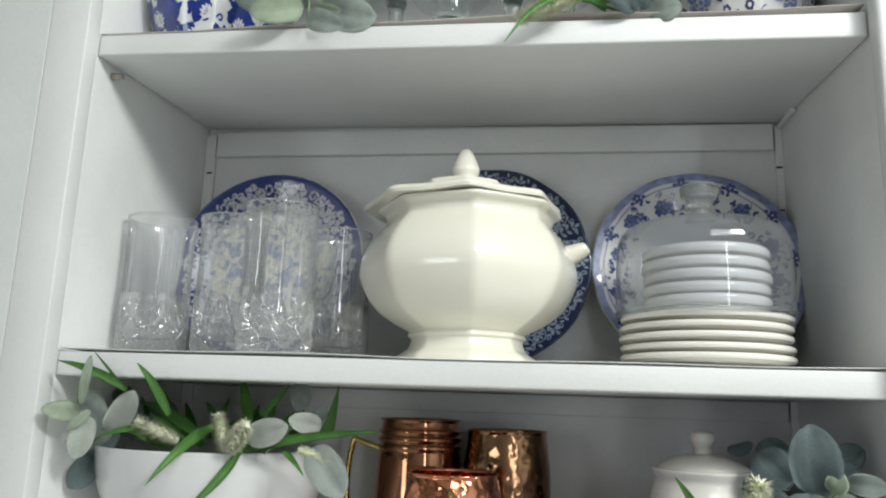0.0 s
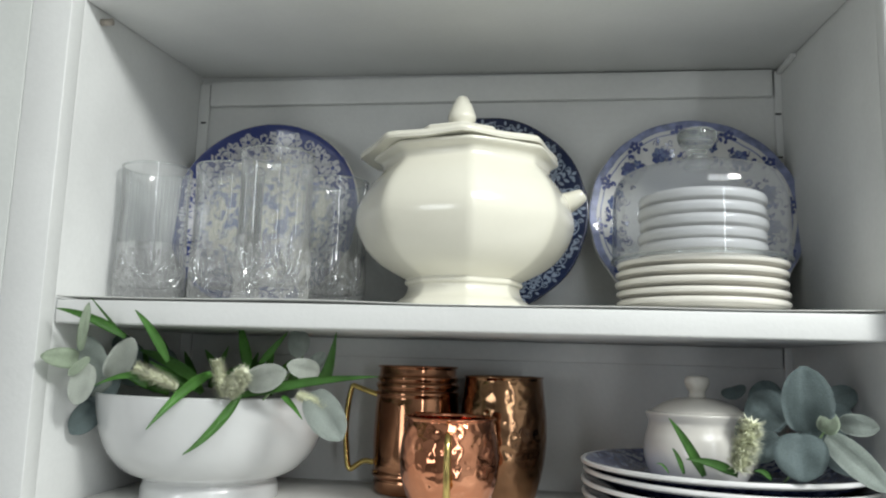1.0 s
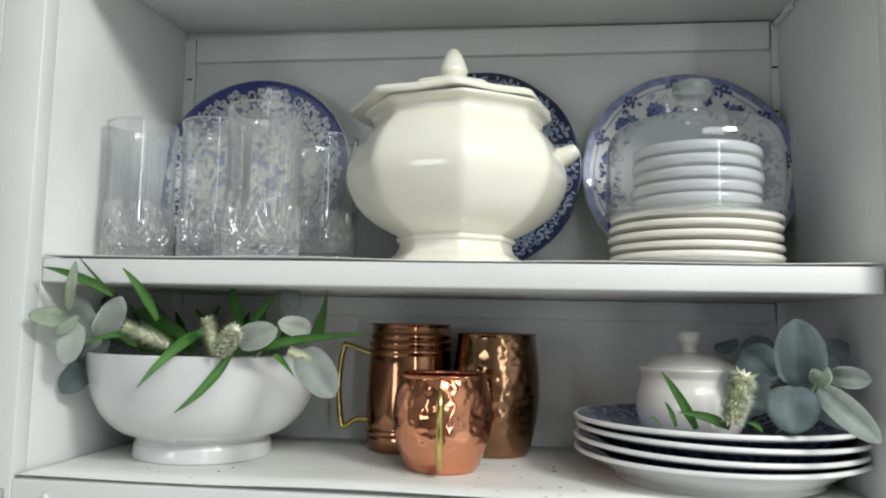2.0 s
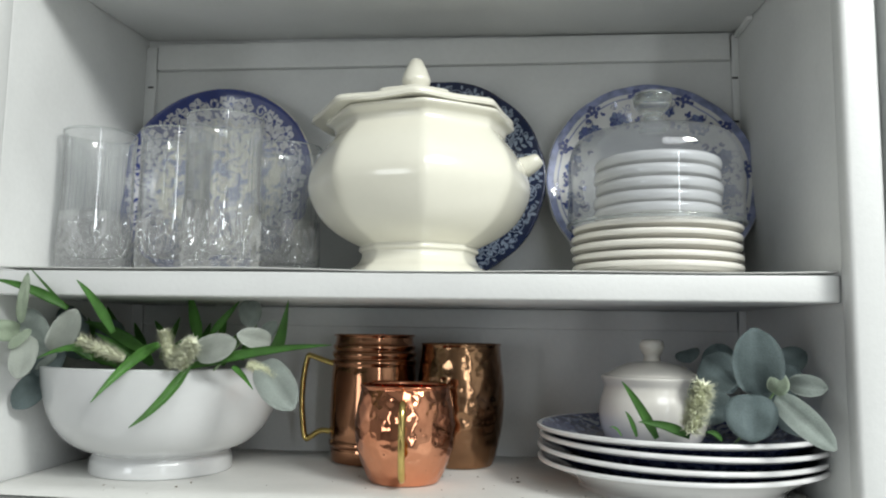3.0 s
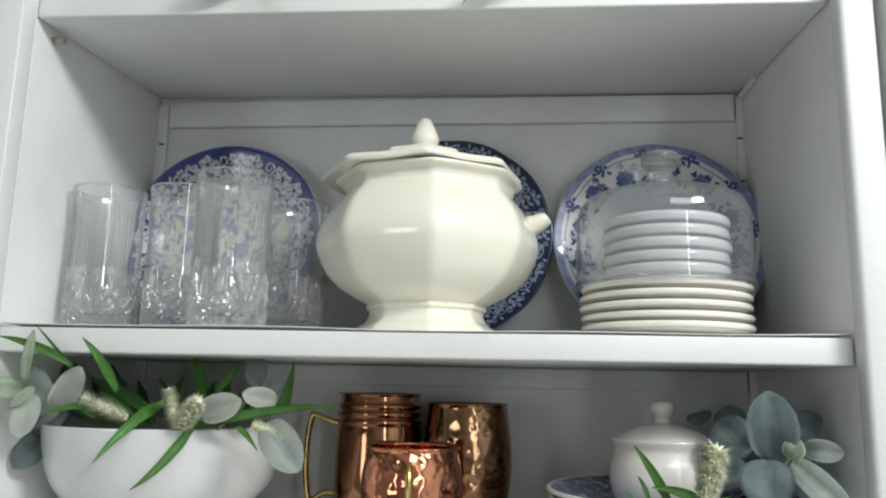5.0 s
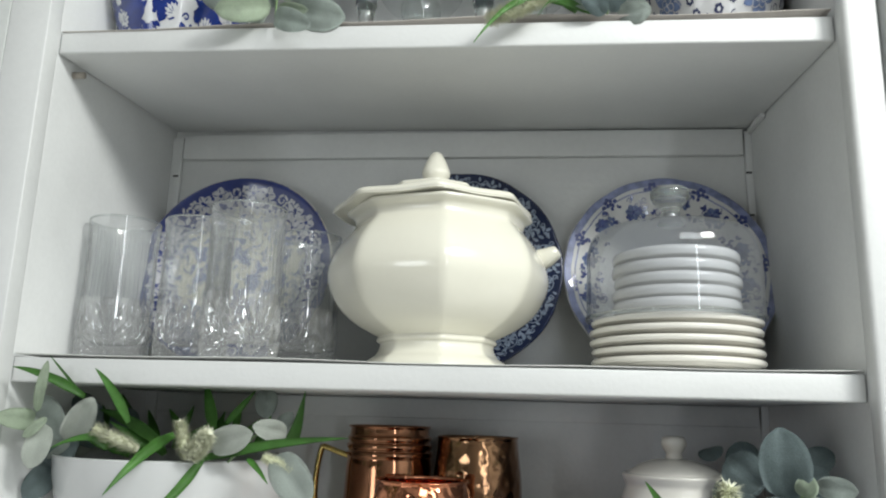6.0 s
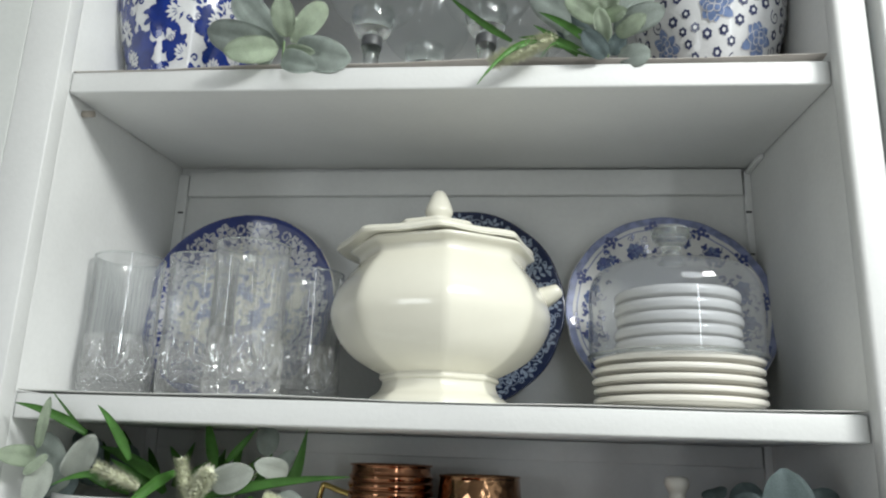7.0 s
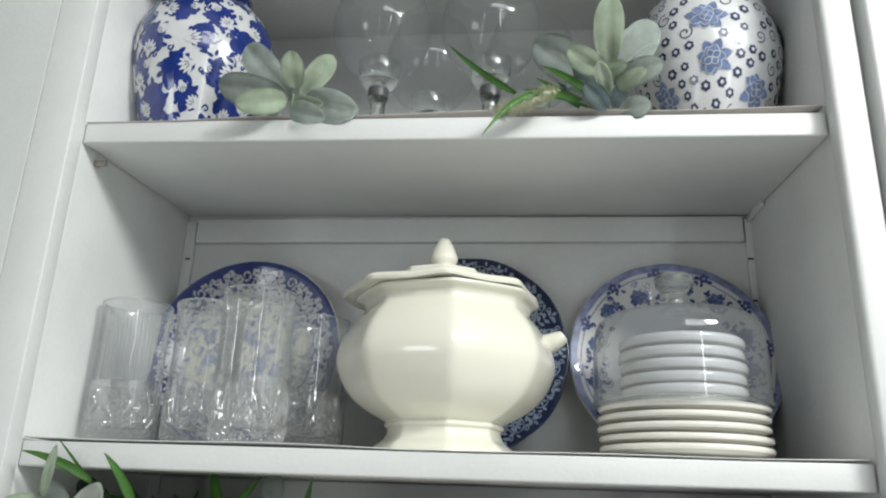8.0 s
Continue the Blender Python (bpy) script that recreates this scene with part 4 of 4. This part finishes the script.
def goblet():
    t = thing("wine_glass", label="large clear balloon wine glass on the upper shelf", category="glass", group="wine glasses")
    part("bowl", lathe(profile([(0.0255, 0.1205), (0.034, 0.1235), (0.043, 0.1300), (0.0525, 0.145), (0.0585, 0.166), (0.057, 0.19), (0.050, 0.215), (0.045, 0.228)], 6), 72), BLOWN, t)
    part("base_cup", lathe(profile([(0.0, 0.0935), (0.0115, 0.0938), (0.0175, 0.0975), (0.0215, 0.1045), (0.0240, 0.1150), (0.0250, 0.1260), (0.0240, 0.1265), (0.0205, 0.1140), (0.015, 0.1065), (0.0, 0.1030)], 5), 48), SOLIDGLASS, t)
    part("stem", lathe(profile([(0.0, 0.002), (0.034, 0.002), (0.035, 0.0), (0.0355, 0.0015), (0.020, 0.006), (0.011, 0.012), (0.0085, 0.024), (0.0085, 0.065), (0.0105, 0.078), (0.0112, 0.0805), (0.0112, 0.0930), (0.0, 0.0932)], 5), 40), SOLIDGLASS, t)
    part("collar", lathe(profile([(0.0113, 0.0815), (0.0119, 0.082), (0.0120, 0.0925), (0.0113, 0.0932)], 4), 40), SMOKE, t, "dark ring under the bowl")
    return t


wine = goblet()
wine.matrix_world = pose(-0.084, 0.110, UP + 0.001)
for x, y, r in ((0.047, 0.112, 40), (-0.035, 0.195, 15), (0.095, 0.195, 70)):
    copy_thing(wine, pose(x, y, UP + 0.001, 0, 0, r))


# ---- greenery ----
def leaf(plant, base, tip, width, mat, curl=0.12):
    """An oval felted leaf between two places: cupped, with a folded midrib."""
    b, t = Vector(base), Vector(tip)
    d = t - b
    n = (Vector((0.09, -0.65, 1.45)) - (b + t) / 2).normalized()
    k = hash_noise(b)
    n = (n + Vector((0.25 * k, 0, 0.2 * hash_noise(t)))).normalized()
    side = d.cross(n).normalized()
    n = side.cross(d).normalized()
    width = width * (1.34 if b.z > UP else 1.08)
    L, rows, cols, bm, grid = d.length, 14, 8, bmesh.new(), []
    for i in range(rows + 1):
        s = i / rows
        w = width / 2 * max(0.02, 1 - abs(2 * s ** 0.85 - 1) ** 2.3) ** 0.56 * (0.8 + 0.25 * s)
        c = b + d * s + n * (math.sin(math.pi * s) * curl * L - 0.25 * curl * L * s)
        row = []
        for j in range(cols + 1):
            v = 2 * j / cols - 1
            lift = (0.42 * abs(v) ** 0.8 - 0.22 * v * v) * w + 0.05 * w * math.sin(8 * s + 3 * v + 9 * k) + 0.03 * w * abs(math.sin(16 * s - 4 * abs(v)))
            row.append(bm.verts.new(c + side * w * v + n * lift))
        grid.append(row)
    for p, q in zip(grid, grid[1:]):
        for j in range(cols):
            bm.faces.new((p[j], p[j + 1], q[j + 1], q[j]))
    bmesh.ops.solidify(bm, geom=bm.faces[:], thickness=0.0005)
    return part("leaf", bm, LEAF[mat], plant)


def hash_noise(v):
    return noise.noise(v * 37.0)


def blade(plant, base, tip, width, mat, bend=0.0):
    """A long pointed grass blade with a keel."""
    b, t = Vector(base), Vector(tip)
    d = t - b
    n = (Vector((0.09, -0.65, 1.45)) - (b + t) / 2).normalized()
    side = d.cross(n).normalized()
    n = side.cross(d).normalized()
    up = Vector((0, 0, 1))
    rows, bm, grid = 14, bmesh.new(), []
    for i in range(rows + 1):
        s = i / rows
        w = width * 0.36 * (min(1, 0.45 + 2.2 * s) * (1 - s ** 2.4)) + 0.0003
        c = b + d * s + up * (4 * bend * s * (1 - s)) + n * (0.03 * d.length * math.sin(math.pi * s))
        grid.append([bm.verts.new(c + side * w * v + n * (0.3 * w * abs(v))) for v in (-1, -0.5, 0, 0.5, 1)])
    for p, q in zip(grid, grid[1:]):
        for j in range(4):
            bm.faces.new((p[j], p[j + 1], q[j + 1], q[j]))
    bmesh.ops.solidify(bm, geom=bm.faces[:], thickness=0.0004)
    return part("grass_blade", bm, LEAF[mat], plant)


def seed_head(plant, base, tip, width, mat):
    """A fuzzy catkin: a core with hundreds of short bristles."""
    b, t = Vector(base), Vector(tip)
    d = t - b
    width *= 1.45
    rng = random.Random(int(abs(b.x) * 1e4))
    bm = tube([b + d * s for s in np.linspace(0, 1, 9)], width * 0.24, 10, 1, lambda s: 0.5 + 0.5 * math.sin(math.pi * min(1, s * 0.9 + 0.1)))
    a1 = d.cross(Vector((0.3, 1, 0.2))).normalized()
    a2 = d.cross(a1).normalized()
    for _ in range(1500):
        s, a = rng.random(), rng.uniform(0, 2 * math.pi)
        out = (a1 * math.cos(a) + a2 * math.sin(a)) + d.normalized() * rng.uniform(-0.2, 0.9)
        r = width * 0.22 * (0.5 + 0.5 * math.sin(math.pi * min(1, s * 0.9 + 0.1)))
        p = b + d * s + (a1 * math.cos(a) + a2 * math.sin(a)) * r
        q = p + out.normalized() * width * rng.uniform(0.12, 0.46)
        e = out.cross(d).normalized() * width * 0.035
        bm.faces.new((bm.verts.new(p + e), bm.verts.new(p - e), bm.verts.new(q)))
    return part("seed_head", bm, LEAF[mat], plant, smooth=False)


def stem(plant, points, r=0.0011):
    return part("stem", tube(spline(points, 6), r, 8), LEAF["stem"], plant)


bunch = thing("faux_greenery", label="bunch of faux sage leaves, grass blades and catkins in the bowl", category="artificial plant")
sprig_low = thing("faux_sprig", label="grey green faux sage sprig with catkin lying on the plates", category="artificial plant")
sprig_left = thing("faux_sprig", label="felted sage sprig on the upper shelf edge", category="artificial plant")
sprig_right = thing("faux_sprig", label="sage sprig with grass blades and catkin hanging over the shelf", category="artificial plant")
leaf(bunch, (-0.349, 0.020, 1.441), (-0.354, -0.030, 1.445), 0.019, "pale")
leaf(bunch, (-0.337, 0.000, 1.450), (-0.319, -0.022, 1.493), 0.009, "pale")
leaf(bunch, (-0.330, 0.030, 1.425), (-0.349, 0.020, 1.464), 0.024, "sage")
leaf(bunch, (-0.318, 0.020, 1.425), (-0.289, 0.005, 1.463), 0.024, "white")
leaf(bunch, (-0.334, 0.010, 1.439), (-0.334, -0.005, 1.402), 0.022, "white")
leaf(bunch, (-0.327, 0.000, 1.445), (-0.340, -0.010, 1.428), 0.009, "pale")
leaf(bunch, (-0.339, 0.060, 1.424), (-0.362, 0.050, 1.409), 0.016, "sage")
# leaf cluster by the left wall, filled out to keep light off it
leaf(bunch, (-0.320, 0.080, 1.418), (-0.362, 0.090, 1.441), 0.021, "grey")
leaf(bunch, (-0.327, 0.090, 1.432), (-0.362, 0.100, 1.468), 0.023, "grey")
leaf(bunch, (-0.348, 0.080, 1.425), (-0.362, 0.080, 1.391), 0.018, "grey")
leaf(bunch, (-0.181, 0.015, 1.425), (-0.142, 0.010, 1.437), 0.025, "white")
leaf(bunch, (-0.120, 0.040, 1.436), (-0.141, 0.010, 1.443), 0.019, "white")
leaf(bunch, (-0.135, 0.060, 1.441), (-0.119, 0.050, 1.455), 0.014, "sage")
leaf(bunch, (-0.156, 0.080, 1.449), (-0.158, 0.090, 1.477), 0.022, "sage")
# further grey leaves between lamp and left side, added to shade the wall
leaf(bunch, (-0.352, 0.06, 1.400), (-0.358, 0.03, 1.372), 0.026, "grey")
leaf(bunch, (-0.340, 0.07, 1.430), (-0.356, 0.05, 1.402), 0.026, "grey")
leaf(bunch, (-0.330, 0.08, 1.425), (-0.345, 0.09, 1.462), 0.028, "grey")
leaf(bunch, (-0.300, 0.09, 1.420), (-0.310, 0.10, 1.456), 0.028, "grey")
leaf(bunch, (-0.118, 0.010, 1.419), (-0.084, -0.005, 1.381), 0.032, "sheer")
blade(bunch, (-0.221, 0.030, 1.433), (-0.250, -0.030, 1.385), 0.014, "grass", 0.006)
blade(bunch, (-0.187, 0.020, 1.416), (-0.213, -0.035, 1.366), 0.012, "grass", -0.006)
blade(bunch, (-0.190, 0.020, 1.413), (-0.056, 0.010, 1.435), 0.013, "grass", 0.004)
blade(bunch, (-0.249, 0.030, 1.411), (-0.320, 0.000, 1.419), 0.012, "grass", 0.014)
blade(bunch, (-0.250, 0.000, 1.443), (-0.274, -0.022, 1.488), 0.012, "grass", 0.004)
blade(bunch, (-0.241, 0.050, 1.423), (-0.325, 0.080, 1.453), 0.017, "grass", 0.004)
blade(bunch, (-0.291, -0.004, 1.464), (-0.349, -0.024, 1.488), 0.012, "grass", 0.004)
blade(bunch, (-0.201, 0.070, 1.436), (-0.222, 0.090, 1.484), 0.016, "grass", 0)
blade(bunch, (-0.194, 0.080, 1.442), (-0.170, 0.090, 1.475), 0.01, "grass", 0)
blade(bunch, (-0.124, 0.060, 1.429), (-0.108, 0.050, 1.475), 0.017, "grass", -0.012)
blade(bunch, (-0.145, 0.012, 1.415), (-0.118, -0.010, 1.397), 0.007, "grass", 0.002)
blade(bunch, (-0.299, 0.000, 1.468), (-0.317, -0.022, 1.498), 0.003, "grass", 0.0)
blade(bunch, (-0.283, 0.050, 1.421), (-0.251, 0.040, 1.417), 0.018, "grass", 0)
blade(bunch, (-0.253, 0.060, 1.417), (-0.301, 0.060, 1.442), 0.012, "grass", 0.0)
blade(bunch, (-0.245, 0.090, 1.420), (-0.218, 0.100, 1.443), 0.011, "grass", 0)
blade(bunch, (-0.306, 0.070, 1.416), (-0.340, 0.060, 1.432), 0.014, "grass", 0.004)
blade(bunch, (-0.242, 0.100, 1.428), (-0.271, 0.120, 1.455), 0.013, "grass", 0.0)
blade(bunch, (-0.182, 0.090, 1.425), (-0.170, 0.110, 1.448), 0.013, "grass", 0.0)
blade(bunch, (-0.290, 0.100, 1.427), (-0.330, 0.130, 1.470), 0.012, "grass", 0.0)
blade(bunch, (-0.201, 0.120, 1.428), (-0.202, 0.140, 1.464), 0.011, "grass", 0.0)
blade(bunch, (-0.321, 0.090, 1.426), (-0.362, 0.100, 1.457), 0.011, "grass", 0.0)
blade(bunch, (-0.309, 0.110, 1.416), (-0.362, 0.120, 1.437), 0.013, "grass", 0.004)
blade(bunch, (-0.330, 0.130, 1.417), (-0.362, 0.150, 1.458), 0.013, "grass", 0)
blade(bunch, (-0.326, 0.150, 1.412), (-0.362, 0.170, 1.452), 0.015, "grass", 0)
blade(bunch, (-0.294, 0.150, 1.418), (-0.319, 0.170, 1.453), 0.014, "grass", 0)
blade(bunch, (-0.281, 0.160, 1.413), (-0.271, 0.180, 1.460), 0.014, "grass", 0)
blade(bunch, (-0.238, 0.150, 1.414), (-0.231, 0.170, 1.454), 0.015, "grass", 0)
blade(bunch, (-0.217, 0.160, 1.414), (-0.235, 0.170, 1.448), 0.014, "grass", 0)
blade(bunch, (-0.184, 0.140, 1.415), (-0.172, 0.150, 1.452), 0.013, "grass", 0)
blade(bunch, (-0.298, 0.100, 1.409), (-0.352, 0.100, 1.424), 0.015, "grass", 0.003)
blade(bunch, (-0.271, 0.120, 1.409), (-0.298, 0.130, 1.432), 0.016, "grass", 0)
blade(bunch, (-0.193, 0.120, 1.411), (-0.230, 0.130, 1.429), 0.015, "grass", 0.003)
blade(bunch, (-0.328, 0.130, 1.409), (-0.362, 0.140, 1.430), 0.014, "grass", 0)
seed_head(bunch, (-0.249, 0.02, 1.419), (-0.284, 0.005, 1.437), 0.013, "seed")
seed_head(bunch, (-0.198, 0.01, 1.413), (-0.206, 0.005, 1.445), 0.012, "seed")
seed_head(bunch, (-0.195, 0.01, 1.415), (-0.178, 0.005, 1.436), 0.013, "seed")
seed_head(bunch, (-0.13, 0.01, 1.417), (-0.098, 0.0, 1.407), 0.008, "seed")
leaf(sprig_low, (0.304, 0.01, 1.4), (0.294, -0.01, 1.454), 0.039, "grey")
leaf(sprig_low, (0.293, 0.0, 1.401), (0.287, -0.02, 1.366), 0.04, "grey")
leaf(sprig_low, (0.329, 0.02, 1.409), (0.353, 0.0, 1.407), 0.018, "sage")
leaf(sprig_low, (0.313, 0.0, 1.4), (0.337, -0.05, 1.366), 0.022, "sage")
leaf(sprig_low, (0.311, 0.0, 1.402), (0.316, -0.01, 1.418), 0.017, "pale")
leaf(sprig_low, (0.295, 0.05, 1.403), (0.271, 0.06, 1.428), 0.036, "grey")
leaf(sprig_low, (0.322, 0.06, 1.415), (0.358, 0.055, 1.434), 0.024, "grey")
leaf(sprig_low, (0.288, 0.03, 1.392), (0.256, 0.03, 1.379), 0.027, "grey")
leaf(sprig_low, (0.266, 0.09, 1.422), (0.265, 0.1, 1.434), 0.023, "grey")
leaf(sprig_low, (0.354, 0.09, 1.413), (0.351, 0.1, 1.434), 0.03, "grey")
leaf(sprig_low, (0.318, 0.05, 1.392), (0.348, 0.045, 1.420), 0.028, "grey")
leaf(sprig_low, (0.322, 0.07, 1.385), (0.356, 0.075, 1.400), 0.030, "grey")
leaf(sprig_low, (0.318, 0.09, 1.400), (0.338, 0.11, 1.440), 0.032, "grey")
leaf(sprig_low, (0.300, 0.08, 1.395), (0.290, 0.10, 1.440), 0.032, "grey")
leaf(sprig_low, (0.325, 0.04, 1.380), (0.356, 0.03, 1.372), 0.024, "grey")
leaf(sprig_low, (0.285, 0.06, 1.385), (0.262, 0.07, 1.405), 0.028, "grey")
blade(sprig_low, (0.218, 0.0, 1.364), (0.189, -0.01, 1.41), 0.011, "grass", 0.003)
blade(sprig_low, (0.244, 0.0, 1.366), (0.202, -0.01, 1.378), 0.011, "grass", 0.003)
blade(sprig_low, (0.202, 0.0, 1.365), (0.193, 0.0, 1.385), 0.005, "grass", 0.003)
blade(sprig_low, (0.267, -0.01, 1.365), (0.254, -0.01, 1.371), 0.006, "grass", 0.003)
blade(sprig_low, (0.19, 0.0, 1.365), (0.18, 0.0, 1.372), 0.002, "grass", 0.003)
seed_head(sprig_low, (0.244, 0.0, 1.37), (0.254, -0.01, 1.409), 0.016, "seed")
leaf(sprig_left, (-0.165, 0.05, 1.869), (-0.227, 0.05, 1.941), 0.028, "sage")
leaf(sprig_left, (-0.169, 0.04, 1.867), (-0.244, 0.03, 1.88), 0.029, "sage")
leaf(sprig_left, (-0.16, 0.02, 1.852), (-0.204, -0.01, 1.832), 0.022, "pale")
leaf(sprig_left, (-0.156, 0.03, 1.87), (-0.159, 0.01, 1.905), 0.02, "pale")
leaf(sprig_left, (-0.154, 0.04, 1.87), (-0.12, 0.04, 1.916), 0.021, "pale")
leaf(sprig_left, (-0.145, 0.03, 1.856), (-0.084, 0.02, 1.837), 0.029, "sage")
leaf(sprig_left, (-0.152, 0.02, 1.848), (-0.116, 0.0, 1.835), 0.011, "pale")
leaf(sprig_left, (-0.155, 0.02, 1.84), (-0.111, -0.005, 1.816), 0.019, "sage")
leaf(sprig_left, (-0.17, 0.03, 1.854), (-0.185, 0.03, 1.841), 0.014, "sage")
leaf(sprig_right, (0.174, 0.03, 1.886), (0.175, 0.01, 1.96), 0.025, "pale")
leaf(sprig_right, (0.165, 0.02, 1.875), (0.13, 0.0, 1.891), 0.021, "pale")
leaf(sprig_right, (0.169, 0.02, 1.878), (0.187, 0.0, 1.872), 0.013, "pale")
leaf(sprig_right, (0.163, 0.05, 1.88), (0.097, 0.04, 1.927), 0.036, "sage")
leaf(sprig_right, (0.179, 0.05, 1.895), (0.228, 0.05, 1.952), 0.03, "sage")
leaf(sprig_right, (0.178, 0.03, 1.868), (0.225, 0.01, 1.879), 0.022, "sage")
leaf(sprig_right, (0.184, 0.04, 1.88), (0.223, 0.03, 1.913), 0.012, "sage")
leaf(sprig_right, (0.168, 0.05, 1.859), (0.121, 0.05, 1.899), 0.021, "grey")
leaf(sprig_right, (0.169, 0.02, 1.833), (0.146, 0.0, 1.851), 0.017, "grey")
leaf(sprig_right, (0.182, 0.03, 1.838), (0.212, 0.02, 1.837), 0.018, "sage")
leaf(sprig_right, (0.172, 0.02, 1.838), (0.131, 0.01, 1.851), 0.013, "sage")
leaf(sprig_right, (0.175, 0.03, 1.841), (0.186, 0.02, 1.859), 0.014, "grey")
leaf(sprig_right, (0.166, 0.03, 1.850), (0.128, 0.015, 1.862), 0.016, "sage")
leaf(sprig_right, (0.180, 0.02, 1.856), (0.205, 0.0, 1.866), 0.014, "pale")
leaf(sprig_right, (0.170, 0.015, 1.848), (0.160, -0.005, 1.872), 0.013, "pale")
blade(sprig_right, (0.160, 0.01, 1.838), (0.104, 0.0, 1.872), 0.012, "grass", 0.004)
blade(sprig_right, (0.150, 0.015, 1.834), (0.085, 0.005, 1.848), 0.012, "grass", 0.006)
blade(sprig_right, (0.078, 0.03, 1.859), (0.008, 0.03, 1.918), 0.01, "grass", -0.004)
blade(sprig_right, (0.142, 0.02, 1.836), (0.099, 0.0, 1.858), 0.011, "grass", 0.002)
blade(sprig_right, (0.158, 0.03, 1.84), (0.078, 0.01, 1.84), 0.012, "grass", 0.01)
blade(sprig_right, (0.105, 0.0, 1.84), (0.047, -0.02, 1.786), 0.008, "grass", 0.012)
blade(sprig_right, (0.13, 0.0, 1.833), (0.105, -0.005, 1.819), 0.002, "grass", 0.01)
seed_head(sprig_right, (0.119, 0.01, 1.85), (0.059, -0.01, 1.813), 0.014, "seed")
stem(bunch, [(-0.19, 0.05, 1.395), (-0.16, 0.03, 1.42), (-0.14, 0.03, 1.44)])
stem(sprig_low, [(0.285, 0.02, 1.359), (0.300, 0.004, 1.385), (0.313, 0.0, 1.405)])
stem(sprig_left, [(-0.161, 0.040, 1.842), (-0.160, 0.035, 1.85), (-0.158, 0.03, 1.865)])
stem(sprig_right, [(0.173, 0.040, 1.842), (0.174, 0.035, 1.86), (0.176, 0.03, 1.90)])

# both upper sprigs lie on the front edge of the board
for sprig in (sprig_left, sprig_right):
    eye = Vector((0.086, -0.664, 1.46))
    sprig.matrix_world = Matrix.Translation(eye) @ Matrix.Scale(0.963, 4) @ Matrix.Translation(-eye)
